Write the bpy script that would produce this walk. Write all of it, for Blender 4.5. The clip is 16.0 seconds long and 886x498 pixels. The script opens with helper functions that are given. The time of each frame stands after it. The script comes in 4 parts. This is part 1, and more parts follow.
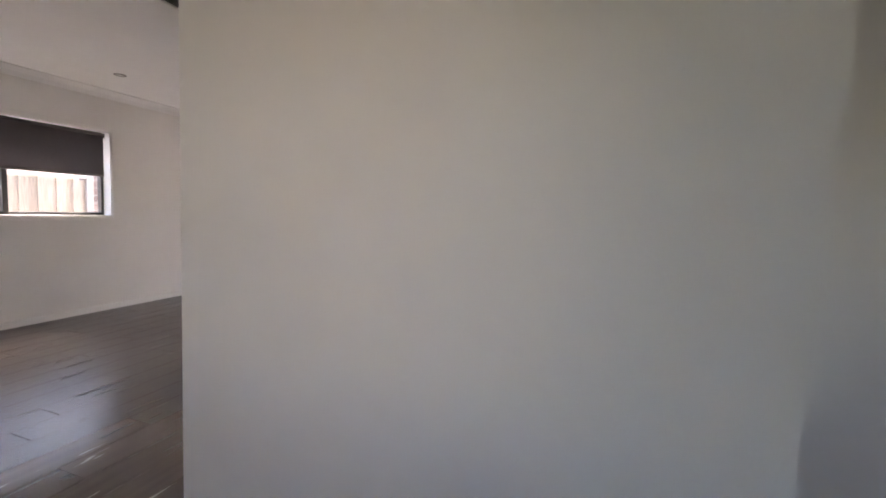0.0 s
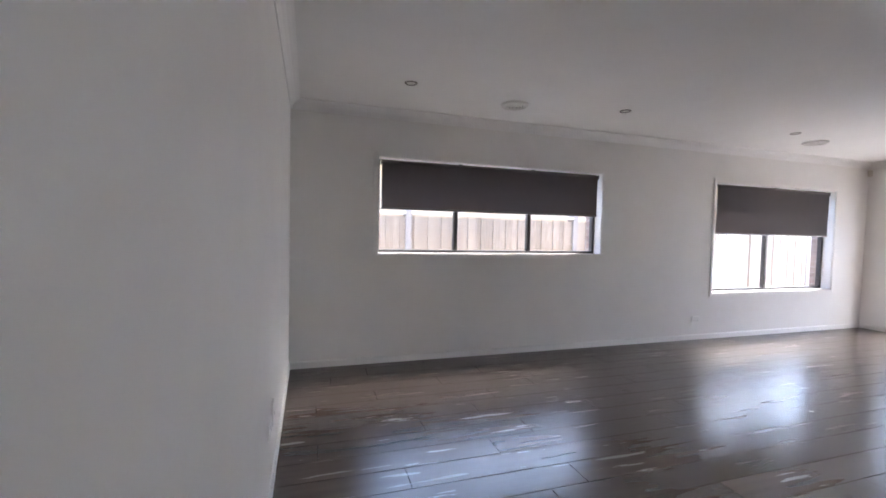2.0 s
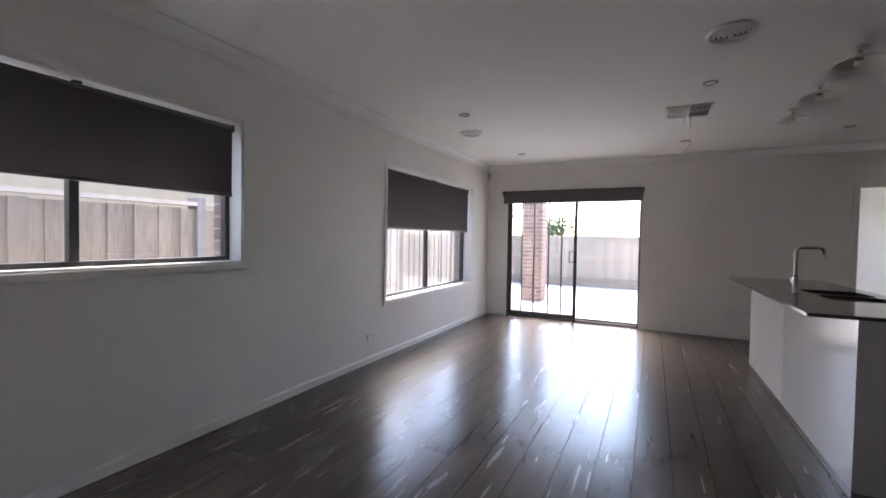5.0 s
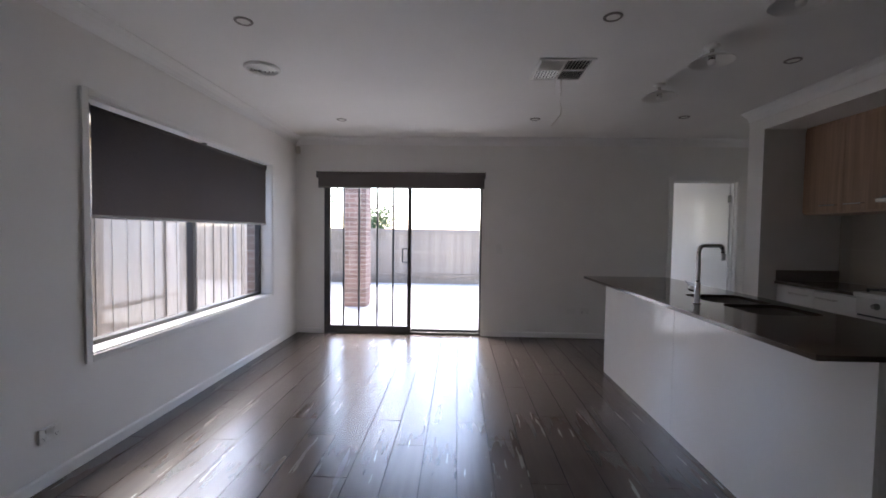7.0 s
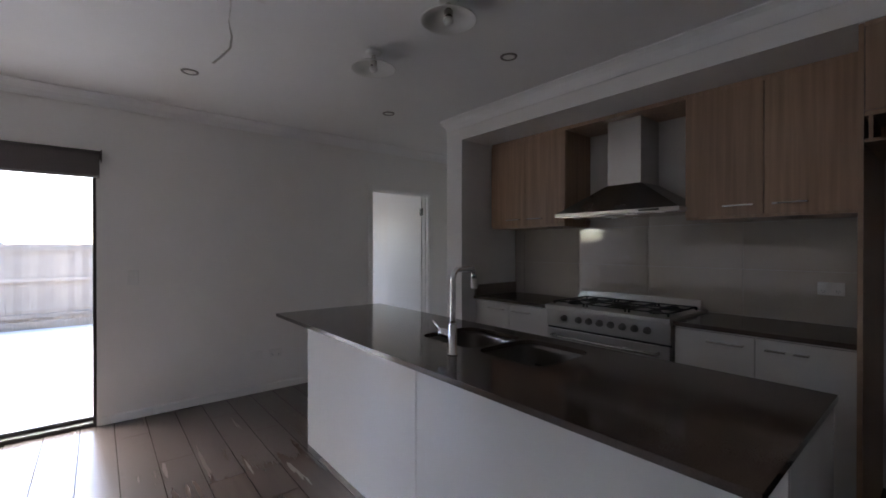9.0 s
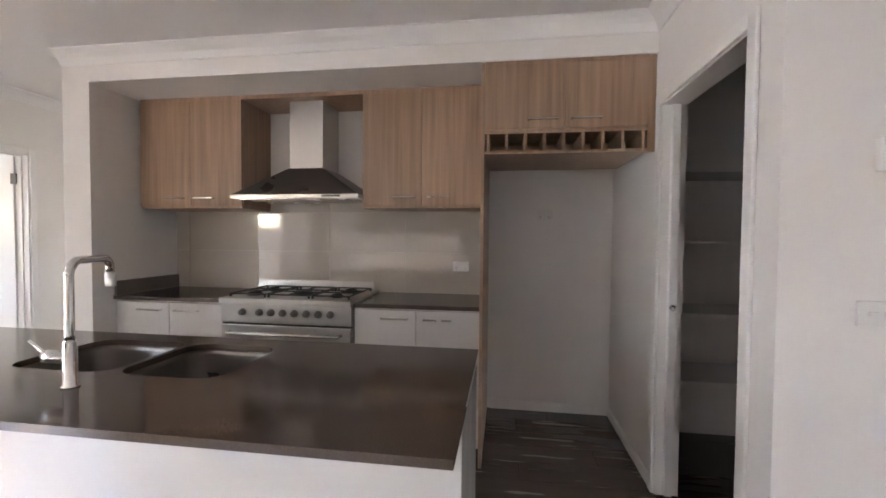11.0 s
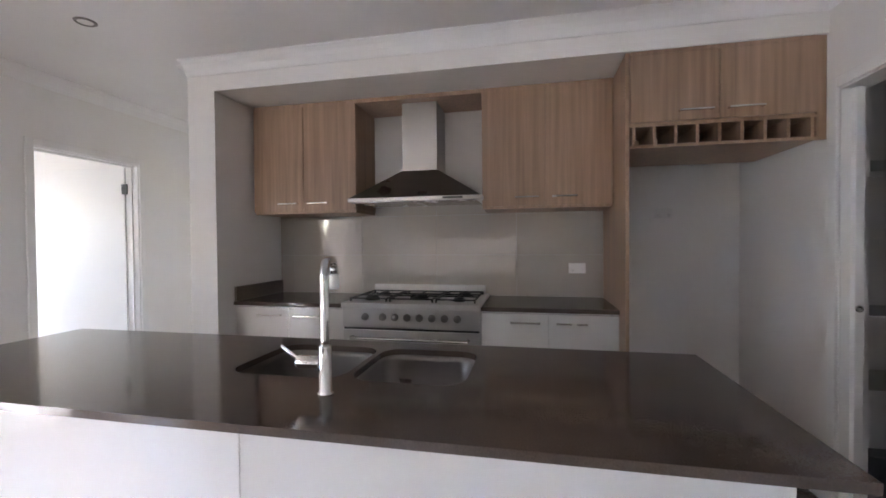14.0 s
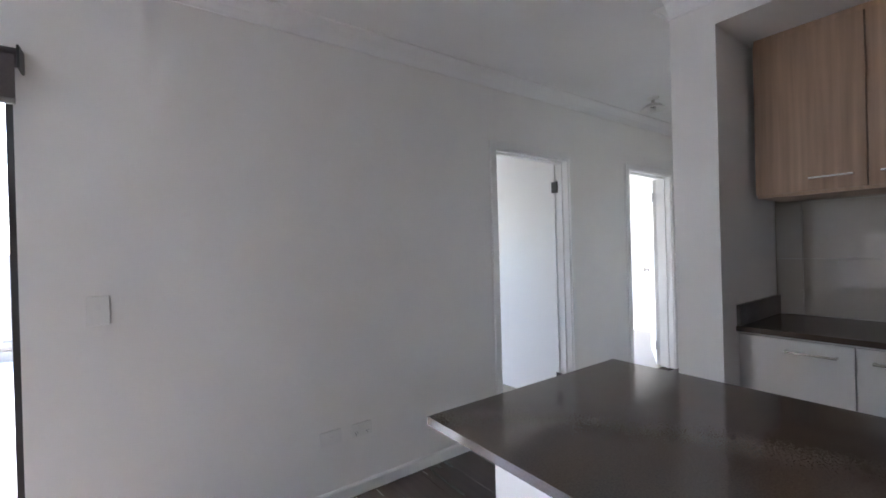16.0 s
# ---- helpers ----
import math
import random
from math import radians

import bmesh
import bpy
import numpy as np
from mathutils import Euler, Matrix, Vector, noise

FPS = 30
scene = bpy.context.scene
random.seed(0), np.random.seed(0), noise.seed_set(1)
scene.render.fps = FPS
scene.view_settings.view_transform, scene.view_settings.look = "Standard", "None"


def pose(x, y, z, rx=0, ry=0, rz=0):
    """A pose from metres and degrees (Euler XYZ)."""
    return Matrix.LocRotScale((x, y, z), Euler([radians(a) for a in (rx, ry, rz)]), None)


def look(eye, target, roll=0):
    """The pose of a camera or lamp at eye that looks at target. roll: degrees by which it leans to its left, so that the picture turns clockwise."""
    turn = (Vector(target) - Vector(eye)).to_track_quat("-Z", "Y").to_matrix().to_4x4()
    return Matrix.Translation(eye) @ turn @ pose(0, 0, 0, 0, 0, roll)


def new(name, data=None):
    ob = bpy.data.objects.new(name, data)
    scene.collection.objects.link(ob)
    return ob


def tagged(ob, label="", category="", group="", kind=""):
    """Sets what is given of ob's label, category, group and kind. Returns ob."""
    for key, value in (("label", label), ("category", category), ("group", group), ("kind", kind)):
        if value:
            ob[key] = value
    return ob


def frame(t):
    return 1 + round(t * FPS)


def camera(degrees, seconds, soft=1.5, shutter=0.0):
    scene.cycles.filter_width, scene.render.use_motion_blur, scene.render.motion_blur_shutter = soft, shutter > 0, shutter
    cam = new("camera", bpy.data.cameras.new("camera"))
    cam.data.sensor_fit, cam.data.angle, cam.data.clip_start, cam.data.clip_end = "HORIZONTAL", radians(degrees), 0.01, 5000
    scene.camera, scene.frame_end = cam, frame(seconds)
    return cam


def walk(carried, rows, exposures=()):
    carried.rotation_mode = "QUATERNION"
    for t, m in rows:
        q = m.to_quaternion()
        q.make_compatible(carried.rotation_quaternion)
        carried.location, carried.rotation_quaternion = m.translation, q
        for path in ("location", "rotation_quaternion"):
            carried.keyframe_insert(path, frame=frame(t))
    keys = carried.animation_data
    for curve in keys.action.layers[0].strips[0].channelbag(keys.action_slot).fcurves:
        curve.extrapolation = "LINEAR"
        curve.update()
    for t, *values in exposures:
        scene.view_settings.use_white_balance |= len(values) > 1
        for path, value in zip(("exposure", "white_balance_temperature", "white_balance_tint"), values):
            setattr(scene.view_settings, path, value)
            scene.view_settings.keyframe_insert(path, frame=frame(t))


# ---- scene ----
cam = camera(93.2, 16.0, soft=1.7)
METRES, EYE, TILT, LEAN, TURN = 9.05, 1.22, 0.0, 0.0, 32.0
PATH = [
    (0, (0.46, 0.13, 1.333), (-0.165, 2.02, 1.15), 2.7),
    (0.5, (0.189, 0.105, 1.333), (-1.005, 1.7, 1.162), 2.2),
    (1, (-0.066, 0.181, 1.32), (-1.675, 1.364, 1.206), 1.3),
    (1.5, (-0.321, 0.254, 1.31), (-2.159, 1.036, 1.218), 1.7),
    (2, (-0.605, 0.272, 1.322), (-2.508, 0.881, 1.238), 1.3),
    (2.5, (-0.904, 0.401, 1.311), (-2.813, 0.992, 1.243), 0.1),
    (3, (-1.198, 0.563, 1.28), (-3.057, 1.298, 1.219), 0.1),
    (3.5, (-1.517, 0.721, 1.299), (-3.207, 1.789, 1.24), 0.1),
    (4, (-1.759, 0.987, 1.271), (-3.2, 2.372, 1.208), 0.6),
    (4.5, (-1.97, 1.276, 1.274), (-3.172, 2.874, 1.213), 1.5),
    (5, (-2.186, 1.571, 1.28), (-3.082, 3.359, 1.226), 1.0),
    (5.2, (-2.241, 1.698, 1.277), (-3.027, 3.536, 1.221), 0.9),
    (7.5, (-2.687, 3.357, 1.314), (-2.481, 5.345, 1.238), 0.4),
    (8, (-2.661, 3.698, 1.308), (-2.103, 5.619, 1.266), -0.1),
    (8.5, (-2.516, 4.001, 1.333), (-1.615, 5.787, 1.336), -0.0),
    (9, (-2.341, 4.221, 1.347), (-1.069, 5.765, 1.338), 0.0),
    (9.5, (-2.206, 4.372, 1.35), (-0.543, 5.482, 1.354), -0.5),
    (10, (-2.152, 4.382, 1.341), (-0.286, 5.1, 1.328), 0.0),
    (12.5, (-2.371, 4.269, 1.325), (-0.379, 4.426, 1.252), 0.7),
    (13, (-2.405, 4.461, 1.334), (-0.424, 4.727, 1.26), 1.0),
    (13.5, (-2.36, 4.718, 1.306), (-0.387, 5.041, 1.255), 0.9),
    (14, (-2.23, 4.974, 1.304), (-0.273, 5.385, 1.27), -0.5),
    (14.5, (-2.165, 5.259, 1.302), (-0.335, 6.065, 1.284), -0.4),
    (15, (-2.138, 5.578, 1.33), (-0.462, 6.669, 1.334), -2.0),
    (15.5, (-2.052, 5.9, 1.308), (-0.626, 7.302, 1.308), -1.8),
    (16, (-1.99, 6.182, 1.316), (-0.82, 7.803, 1.31), -1.6),
]
EXPOSURES = [(0.0, 4.65, 7900, 20), (0.5, 4.7, 7500, 18), (1.5, 4.5, 6900, 15), (2.5, 4.2, 6800, 15), (3.5, 3.8, 6800, 15), (5.0, 3.5, 6800, 15), (7.5, 3.0, 6400, 14),
             (8.5, 2.92, 6200, 12), (9.0, 3.3, 6400, 13), (9.5, 4.6, 7300, 16), (10.0, 5.22, 7600, 16), (12.5, 5.4, 6600, 13), (13.0, 5.25, 6700, 13), (14.5, 5.05, 6600, 14), (16.0, 4.58, 6100, 10)]
walk(cam, [(t, look(eye, target, roll)) for t, eye, target, roll in PATH], EXPOSURES)

# ---- world and light ----
world = bpy.data.worlds.new("world")
scene.world = world
world.use_nodes = True
wn = world.node_tree
sky = wn.nodes.new("ShaderNodeTexSky")
sky.sky_type, sky.sun_disc = "NISHITA", False
sky.sun_elevation, sky.sun_rotation = radians(56), radians(-20)
sky.air_density, sky.dust_density, sky.ozone_density = 1.0, 1.0, 1.5
wn.links.new(sky.outputs[0], wn.nodes["Background"].inputs[0])
wn.nodes["Background"].inputs[1].default_value = 0.15
sun = new("sun", bpy.data.lights.new("sun", "SUN"))
sun.data.energy, sun.data.angle, sun.data.color = 1.4, radians(48), (1.0, 0.96, 0.91)
sun.matrix_world = look((-5, 13.5, 21), (0, 0, 0))
tagged(sun, kind="structure")


def fill_lamp(name, at, target, w, h, watts):
    """An added area lamp at an unseen opening, in place of daylight."""
    l = new(name, bpy.data.lights.new(name, "AREA"))
    l.data.shape, l.data.size, l.data.size_y, l.data.energy, l.data.color = "RECTANGLE", w, h, watts, (1.0, 0.93, 0.88)
    l.matrix_world = look(at, target)
    return l


# made-up hall source, out of view; narrow spread favours the pantry wall's west part
hall = fill_lamp("hall_fill", (0.30, -1.33, 1.5), (-0.42, 1.22, 1.45), 0.25, 1.2, 0.042)
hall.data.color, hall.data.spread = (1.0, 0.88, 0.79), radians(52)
# added lamp beyond the hall's east end, no source known there
fill_lamp("entry_fill", (4.13, 1.8, 1.6), (0.9, 2.0, 1.0), 0.4, 0.8, 0.13)
# lamps added at the rooms' unseen openings to brighten what the doorways show
fill_lamp("bedroom_fill", (-0.275, 11.76, 1.5), (-0.275, 8, 1.5), 0.95, 1.0, 0.55)
fill_lamp("second_bedroom_fill", (2.65, 11.76, 1.38), (2.65, 8, 1.38), 1.5, 1.35, 2.2)

# ---- materials ----


def material(name, color, rough=0.5, metal=0.0, grain=0.0, scale=8.0, stretch=(1, 1, 1), bump=0.0, bump_scale=60.0,
             vary=0.0, rough_vary=0.0, spec=0.5, coat=0.0):
    """A surface with colour variation at two scales, fine relief and uneven gloss."""
    m = bpy.data.materials.new(name)
    m.use_nodes = True
    n, l = m.node_tree.nodes, m.node_tree.links
    b = n["Principled BSDF"]
    b.inputs["Roughness"].default_value, b.inputs["Metallic"].default_value = rough, metal
    b.inputs["Specular IOR Level"].default_value = spec
    b.inputs["Coat Weight"].default_value = coat
    b.inputs["Coat Roughness"].default_value = 0.12
    b.inputs["Base Color"].default_value = (*color, 1)
    co = n.new("ShaderNodeTexCoord")
    mp = n.new("ShaderNodeMapping")
    mp.inputs["Scale"].default_value = stretch
    geo = n.new("ShaderNodeNewGeometry")
    l.new(geo.outputs["Position"], mp.inputs["Vector"])
    fine = n.new("ShaderNodeTexNoise")
    fine.inputs["Scale"].default_value, fine.inputs["Detail"].default_value = scale, 6
    l.new(mp.outputs[0], fine.inputs["Vector"])
    broad = n.new("ShaderNodeTexNoise")
    broad.inputs["Scale"].default_value, broad.inputs["Detail"].default_value = 1.3, 3
    l.new(geo.outputs["Position"], broad.inputs["Vector"])
    add = n.new("ShaderNodeMath")
    add.operation = "MULTIPLY_ADD"
    add.inputs[1].default_value = 0.4
    l.new(broad.outputs["Fac"], add.inputs[0])
    l.new(fine.outputs["Fac"], add.inputs[2])
    val = n.new("ShaderNodeMapRange")
    val.inputs["From Min"].default_value, val.inputs["From Max"].default_value = 0.35, 1.05
    val.inputs["To Min"].default_value, val.inputs["To Max"].default_value = 1 - grain, 1 + grain
    l.new(add.outputs[0], val.inputs["Value"])
    last = val.outputs[0]
    if vary:
        info = n.new("ShaderNodeObjectInfo")
        rv = n.new("ShaderNodeMapRange")
        rv.inputs["To Min"].default_value, rv.inputs["To Max"].default_value = 1 - vary, 1 + vary
        l.new(info.outputs["Random"], rv.inputs["Value"])
        mul = n.new("ShaderNodeMath")
        mul.operation = "MULTIPLY"
        l.new(last, mul.inputs[0])
        l.new(rv.outputs[0], mul.inputs[1])
        last = mul.outputs[0]
    hsv = n.new("ShaderNodeHueSaturation")
    hsv.inputs["Color"].default_value = (*color, 1)
    l.new(last, hsv.inputs["Value"])
    l.new(hsv.outputs[0], b.inputs["Base Color"])
    if rough_vary:
        rr = n.new("ShaderNodeMapRange")
        rr.inputs["From Min"].default_value, rr.inputs["From Max"].default_value = 0.3, 0.7
        rr.inputs["To Min"].default_value, rr.inputs["To Max"].default_value = max(rough - rough_vary, 0.02), rough + rough_vary
        l.new(fine.outputs["Fac"], rr.inputs["Value"])
        l.new(rr.outputs[0], b.inputs["Roughness"])
    if bump:
        bt = n.new("ShaderNodeTexNoise")
        bt.inputs["Scale"].default_value, bt.inputs["Detail"].default_value = bump_scale, 4
        l.new(mp.outputs[0], bt.inputs["Vector"])
        bp = n.new("ShaderNodeBump")
        bp.inputs["Strength"].default_value, bp.inputs["Distance"].default_value = bump, 0.004
        l.new(bt.outputs["Fac"], bp.inputs["Height"])
        l.new(bp.outputs[0], b.inputs["Normal"])
    return m


PAINT = material("wall_paint", (0.83, 0.812, 0.785), 0.6, grain=0.03, scale=3, bump=0.12, bump_scale=180, spec=0.3)
CEIL = material("ceiling_paint", (0.86, 0.855, 0.845), 0.8, grain=0.025, scale=2.5, bump=0.08, bump_scale=140, spec=0.25)
TRIM = material("gloss_trim", (0.82, 0.81, 0.79), 0.3, grain=0.006, scale=5, rough_vary=0.02)
LAMINATE = material("floor_laminate", (0.078, 0.058, 0.050), 0.265, grain=0.24, scale=4, stretch=(5, 0.4, 1), vary=0.14, rough_vary=0.012, spec=1.0)
GAP = material("dark_gap", (0.035, 0.029, 0.026), 0.9, grain=0.1, spec=0.0)
CARPET = material("carpet", (0.42, 0.40, 0.37), 0.95, grain=0.12, scale=90, bump=0.7, bump_scale=400)
OAK = material("oak_laminate", (0.375, 0.245, 0.165), 0.42, grain=0.36, scale=3, stretch=(13, 13, 0.45), bump=0.05, bump_scale=12, rough_vary=0.05, vary=0.04)
GLOSS = material("gloss_white_panel", (0.66, 0.64, 0.61), 0.16, grain=0.015, scale=4, rough_vary=0.04)
STONE = material("stone_top", (0.072, 0.054, 0.044), 0.11, grain=0.32, scale=260, rough_vary=0.03)
UPSTAND = material("taupe_stone", (0.19, 0.16, 0.14), 0.3, grain=0.2, scale=120, rough_vary=0.03)
TILE = material("glazed_tile", (0.43, 0.39, 0.335), 0.05, grain=0.03, scale=6, vary=0.03, spec=0.7)
GROUT = material("grout", (0.50, 0.48, 0.44), 0.9, grain=0.06, scale=40)
STEEL = material("brushed_steel", (0.52, 0.50, 0.475), 0.33, 1.0, grain=0.03, scale=6, rough_vary=0.03)
# darker brushed_steel: shade in the canopy's and bowls' colour, true tone on knobs
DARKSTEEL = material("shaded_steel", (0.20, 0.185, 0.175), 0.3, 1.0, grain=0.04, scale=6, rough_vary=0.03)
CHROME = material("chrome", (0.80, 0.80, 0.80), 0.06, 1.0, grain=0.02, rough_vary=0.02)
NICKEL = material("satin_nickel", (0.62, 0.60, 0.56), 0.24, 1.0, grain=0.05, rough_vary=0.05)
IRON = material("cast_iron", (0.02, 0.02, 0.02), 0.55, 0.0, grain=0.2, scale=40, bump=0.3, bump_scale=150)
BLACK = material("black_plastic", (0.025, 0.025, 0.025), 0.35, grain=0.1)
FABRIC = material("blind_fabric", (0.135, 0.12, 0.117), 0.9, grain=0.16, scale=120, stretch=(1, 1, 1), bump=0.3, bump_scale=500)
BLINDBAR = material("blind_bar", (0.22, 0.20, 0.19), 0.4, grain=0.05)
ALU = material("dark_aluminium", (0.075, 0.072, 0.072), 0.4, 0.3, grain=0.08, scale=10)
PLASTIC = material("white_plastic", (0.78, 0.77, 0.74), 0.32, grain=0.02)
CREAM = material("cream_plastic", (0.60, 0.56, 0.49), 0.4, grain=0.04)
SCREEN = material("lcd", (0.23, 0.26, 0.22), 0.2, grain=0.05)
PALING = material("weathered_paling", (0.33, 0.275, 0.225), 0.85, grain=0.3, scale=5, stretch=(14, 14, 1), bump=0.4, bump_scale=30, vary=0.14)
CAPPING = material("pale_timber_cap", (0.60, 0.52, 0.44), 0.8, grain=0.15, scale=6, stretch=(4, 1, 1))
GREYPOST = material("grey_timber", (0.30, 0.28, 0.27), 0.85, grain=0.25, scale=6, stretch=(12, 12, 1), bump=0.3, bump_scale=30)
BRICK = material("brick", (0.25, 0.16, 0.13), 0.85, grain=0.25, scale=30, bump=0.5, bump_scale=90, vary=0.25)
MORTAR = material("mortar", (0.45, 0.42, 0.38), 0.95, grain=0.12, scale=60, bump=0.3)
CONCRETE = material("concrete", (0.50, 0.485, 0.46), 0.85, grain=0.1, scale=12, bump=0.2, bump_scale=120)
SOIL = material("soil_lawn", (0.16, 0.15, 0.09), 0.95, grain=0.4, scale=14, bump=0.6)
RENDERED = material("rendered_wall", (0.54, 0.42, 0.29), 0.85, grain=0.06, scale=14, bump=0.2)
ROOF = material("roof_tile", (0.16, 0.13, 0.12), 0.7, grain=0.2, scale=20)
BARK = material("bark", (0.12, 0.09, 0.07), 0.9, grain=0.3, scale=20, bump=0.6)
LEAF = material("leaf", (0.06, 0.10, 0.035), 0.6, grain=0.35, scale=7)
PAPER = material("thin_paper", (0.72, 0.70, 0.66), 0.7, grain=0.05)


def glass_material():
    m = bpy.data.materials.new("window_glass")
    m.use_nodes = True
    b = m.node_tree.nodes["Principled BSDF"]
    b.inputs["Base Color"].default_value = (1, 1, 1, 1)
    b.inputs["Transmission Weight"].default_value = 1.0
    b.inputs["Roughness"].default_value = 0.0
    b.inputs["IOR"].default_value = 1.45
    return m


GLASS = glass_material()

# ---- mesh helpers ----


def add_box(bm, lo, hi, bevel=0.0):
    lo, hi = [min(a, b) for a, b in zip(lo, hi)], [max(a, b) for a, b in zip(lo, hi)]
    size = [b - a for a, b in zip(lo, hi)]
    mid = [(a + b) / 2 for a, b in zip(lo, hi)]
    r = bmesh.ops.create_cube(bm, size=1, matrix=Matrix.Translation(mid) @ Matrix.Diagonal((*size, 1)))
    if bevel:
        edges = list({e for v in r["verts"] for e in v.link_edges})
        bmesh.ops.bevel(bm, geom=edges, offset=min(bevel, min(size) * 0.45), segments=2, affect="EDGES", profile=0.5)
    return bm


def box(lo, hi, bevel=0.0):
    return add_box(bmesh.new(), lo, hi, bevel)


def boxes(items, bevel=0.0):
    bm = bmesh.new()
    for lo, hi in items:
        add_box(bm, lo, hi, bevel)
    return bm


def add_lathe(bm, profile, at=(0, 0, 0), turn=None, steps=24):
    """A turned body: rows of (radius, height) swept round the z axis, then turned and moved."""
    rings = []
    m = Matrix.Translation(at) @ (turn.to_4x4() if turn else Matrix.Identity(4))
    for r, h in profile:
        if r < 1e-6:
            rings.append([bm.verts.new(m @ Vector((0, 0, h)))])
        else:
            rings.append([bm.verts.new(m @ Vector((r * math.cos(2 * math.pi * i / steps), r * math.sin(2 * math.pi * i / steps), h))) for i in range(steps)])
    for a, b in zip(rings, rings[1:]):
        for i in range(steps):
            j = (i + 1) % steps
            if len(a) == 1 and len(b) > 1:
                bm.faces.new((a[0], b[i], b[j]))
            elif len(b) == 1 and len(a) > 1:
                bm.faces.new((a[i], b[0], a[j]))
            elif len(a) > 1:
                bm.faces.new((a[i], b[i], b[j], a[j]))
    bmesh.ops.recalc_face_normals(bm, faces=bm.faces)
    for f in bm.faces:
        f.smooth = True
    return bm


def lathe(profile, at=(0, 0, 0), turn=None, steps=24):
    return add_lathe(bmesh.new(), profile, at, turn, steps)


def tube(points, radius, steps=12):
    """A round bar along a line of points."""
    bm = bmesh.new()
    pts = [Vector(p) for p in points]
    rings, side = [], None
    for i, p in enumerate(pts):
        d = (pts[min(i + 1, len(pts) - 1)] - pts[max(i - 1, 0)]).normalized()
        if side is None:
            side = d.orthogonal().normalized()
        side = (side - d * side.dot(d)).normalized()
        up = d.cross(side)
        rings.append([bm.verts.new(p + radius * (math.cos(2 * math.pi * k / steps) * side + math.sin(2 * math.pi * k / steps) * up)) for k in range(steps)])
    for a, b in zip(rings, rings[1:]):
        for k in range(steps):
            bm.faces.new((a[k], a[(k + 1) % steps], b[(k + 1) % steps], b[k]))
    bm.faces.new(rings[0][::-1])
    bm.faces.new(rings[-1])
    bmesh.ops.recalc_face_normals(bm, faces=bm.faces)
    for f in bm.faces:
        f.smooth = len(f.verts) == 4
    return bm


def prism(profile, start, end, out, up=(0, 0, 1)):
    """A moulding: rows of (out, up) swept from start to end."""
    bm = bmesh.new()
    o, u = Vector(out), Vector(up)
    ends = [[bm.verts.new(Vector(p) + a * o + b * u) for a, b in profile] for p in (start, end)]
    n = len(profile)
    for i in range(n):
        bm.faces.new((ends[0][i], ends[0][(i + 1) % n], ends[1][(i + 1) % n], ends[1][i]))
    bm.faces.new(ends[0][::-1])
    bm.faces.new(ends[1])
    bmesh.ops.recalc_face_normals(bm, faces=bm.faces)
    return bm


def link_mesh(name, bm, mat):
    me = bpy.data.meshes.new(name)
    bm.to_mesh(me)
    bm.free()
    me.materials.append(mat)
    return new(name, me)


def part(name, bm, mat, parent, label=""):
    ob = link_mesh(name, bm, mat)
    ob.parent = parent
    if label:
        tagged(ob, label)
    return ob


def thing(name, at, label, category, group=""):
    ob = new(name)
    ob.empty_display_size = 0.05
    ob.location = at
    return tagged(ob, label, category, group)


def local(parent, name, bm, mat, label=""):
    """A part whose mesh is written in world places, under a thing that stands anywhere."""
    bmesh.ops.translate(bm, verts=bm.verts, vec=-parent.location)
    return part(name, bm, mat, parent, label)


def structure(name, bm, mat, label="", category=""):
    return tagged(link_mesh(name, bm, mat), label, category, kind="structure")


def wall_boxes(axis, a0, a1, u0, u1, z0, z1, holes):
    """Boxes that fill a wall round its openings. axis: the wall's normal; holes: (u0, u1, z0, z1)."""
    us = sorted({u0, u1, *[h[0] for h in holes], *[h[1] for h in holes]})
    out = []
    for p, q in zip(us, us[1:]):
        cuts = sorted([(h[2], h[3]) for h in holes if h[0] <= p and h[1] >= q])
        z = z0
        for c0, c1 in cuts:
            if c0 > z + 1e-4:
                out.append((p, q, z, c0))
            z = c1
        if z1 > z + 1e-4:
            out.append((p, q, z, z1))
    if axis == "x":
        return [((a0, p, b), (a1, q, t)) for p, q, b, t in out]
    return [((p, a0, b), (q, a1, t)) for p, q, b, t in out]


def around(hole, t=0.0185):
    """The rough opening that leaves room for a door's jamb lining."""
    return (hole[0] - t, hole[1] + t, hole[2], hole[3] + t)


# ---- structure ----
H = 2.49
XW, YS, YN = -4.72, 0.10, 8.305      # inner faces of the west, south and north walls
XB, YB0, YB1 = -0.86, 1.22, 3.555     # pantry block: west face, south face, north face
XK, YK = 0.155, 6.99                 # kitchen recess: front plane, north cheek
XR, XF = 0.88, 1.045                 # back of the kitchen run, back of the fridge space
HK = 2.30                            # soffit of the recess
W1 = (0.905, 3.535, 1.085, 2.043)
W2 = (5.275, 7.595, 0.592, 2.043)
SD = (-4.36, -2.35, 0.0, 2.0)
D2 = (0.013, 0.785, 0.0, 1.98)
D3 = (1.67, 2.44, 0.0, 1.98)
PD = (-0.69, 0.07, 0.0, 2.0)
XE = 4.0

structure("wall_west", boxes(wall_boxes("x", XW - 0.12, XW, -0.02, YN + 0.15, 0, H, [W1, W2])), PAINT, "white painted plaster wall with two windows", "wall")
structure("wall_south", box((XW, YS - 0.12, 0), (-0.44, YS, H)), PAINT, "white painted plaster wall", "wall")
structure("wall_north", boxes(wall_boxes("y", YN, YN + 0.13, XW, XE, 0, H, [SD, around(D2), around(D3)])), PAINT, "white painted plaster wall with glass sliding door", "wall")
structure("wall_pantry_west", box((XB, YB0, 0), (XB + 0.11, YB1, H)), PAINT, "white painted wall with thermostat", "wall")
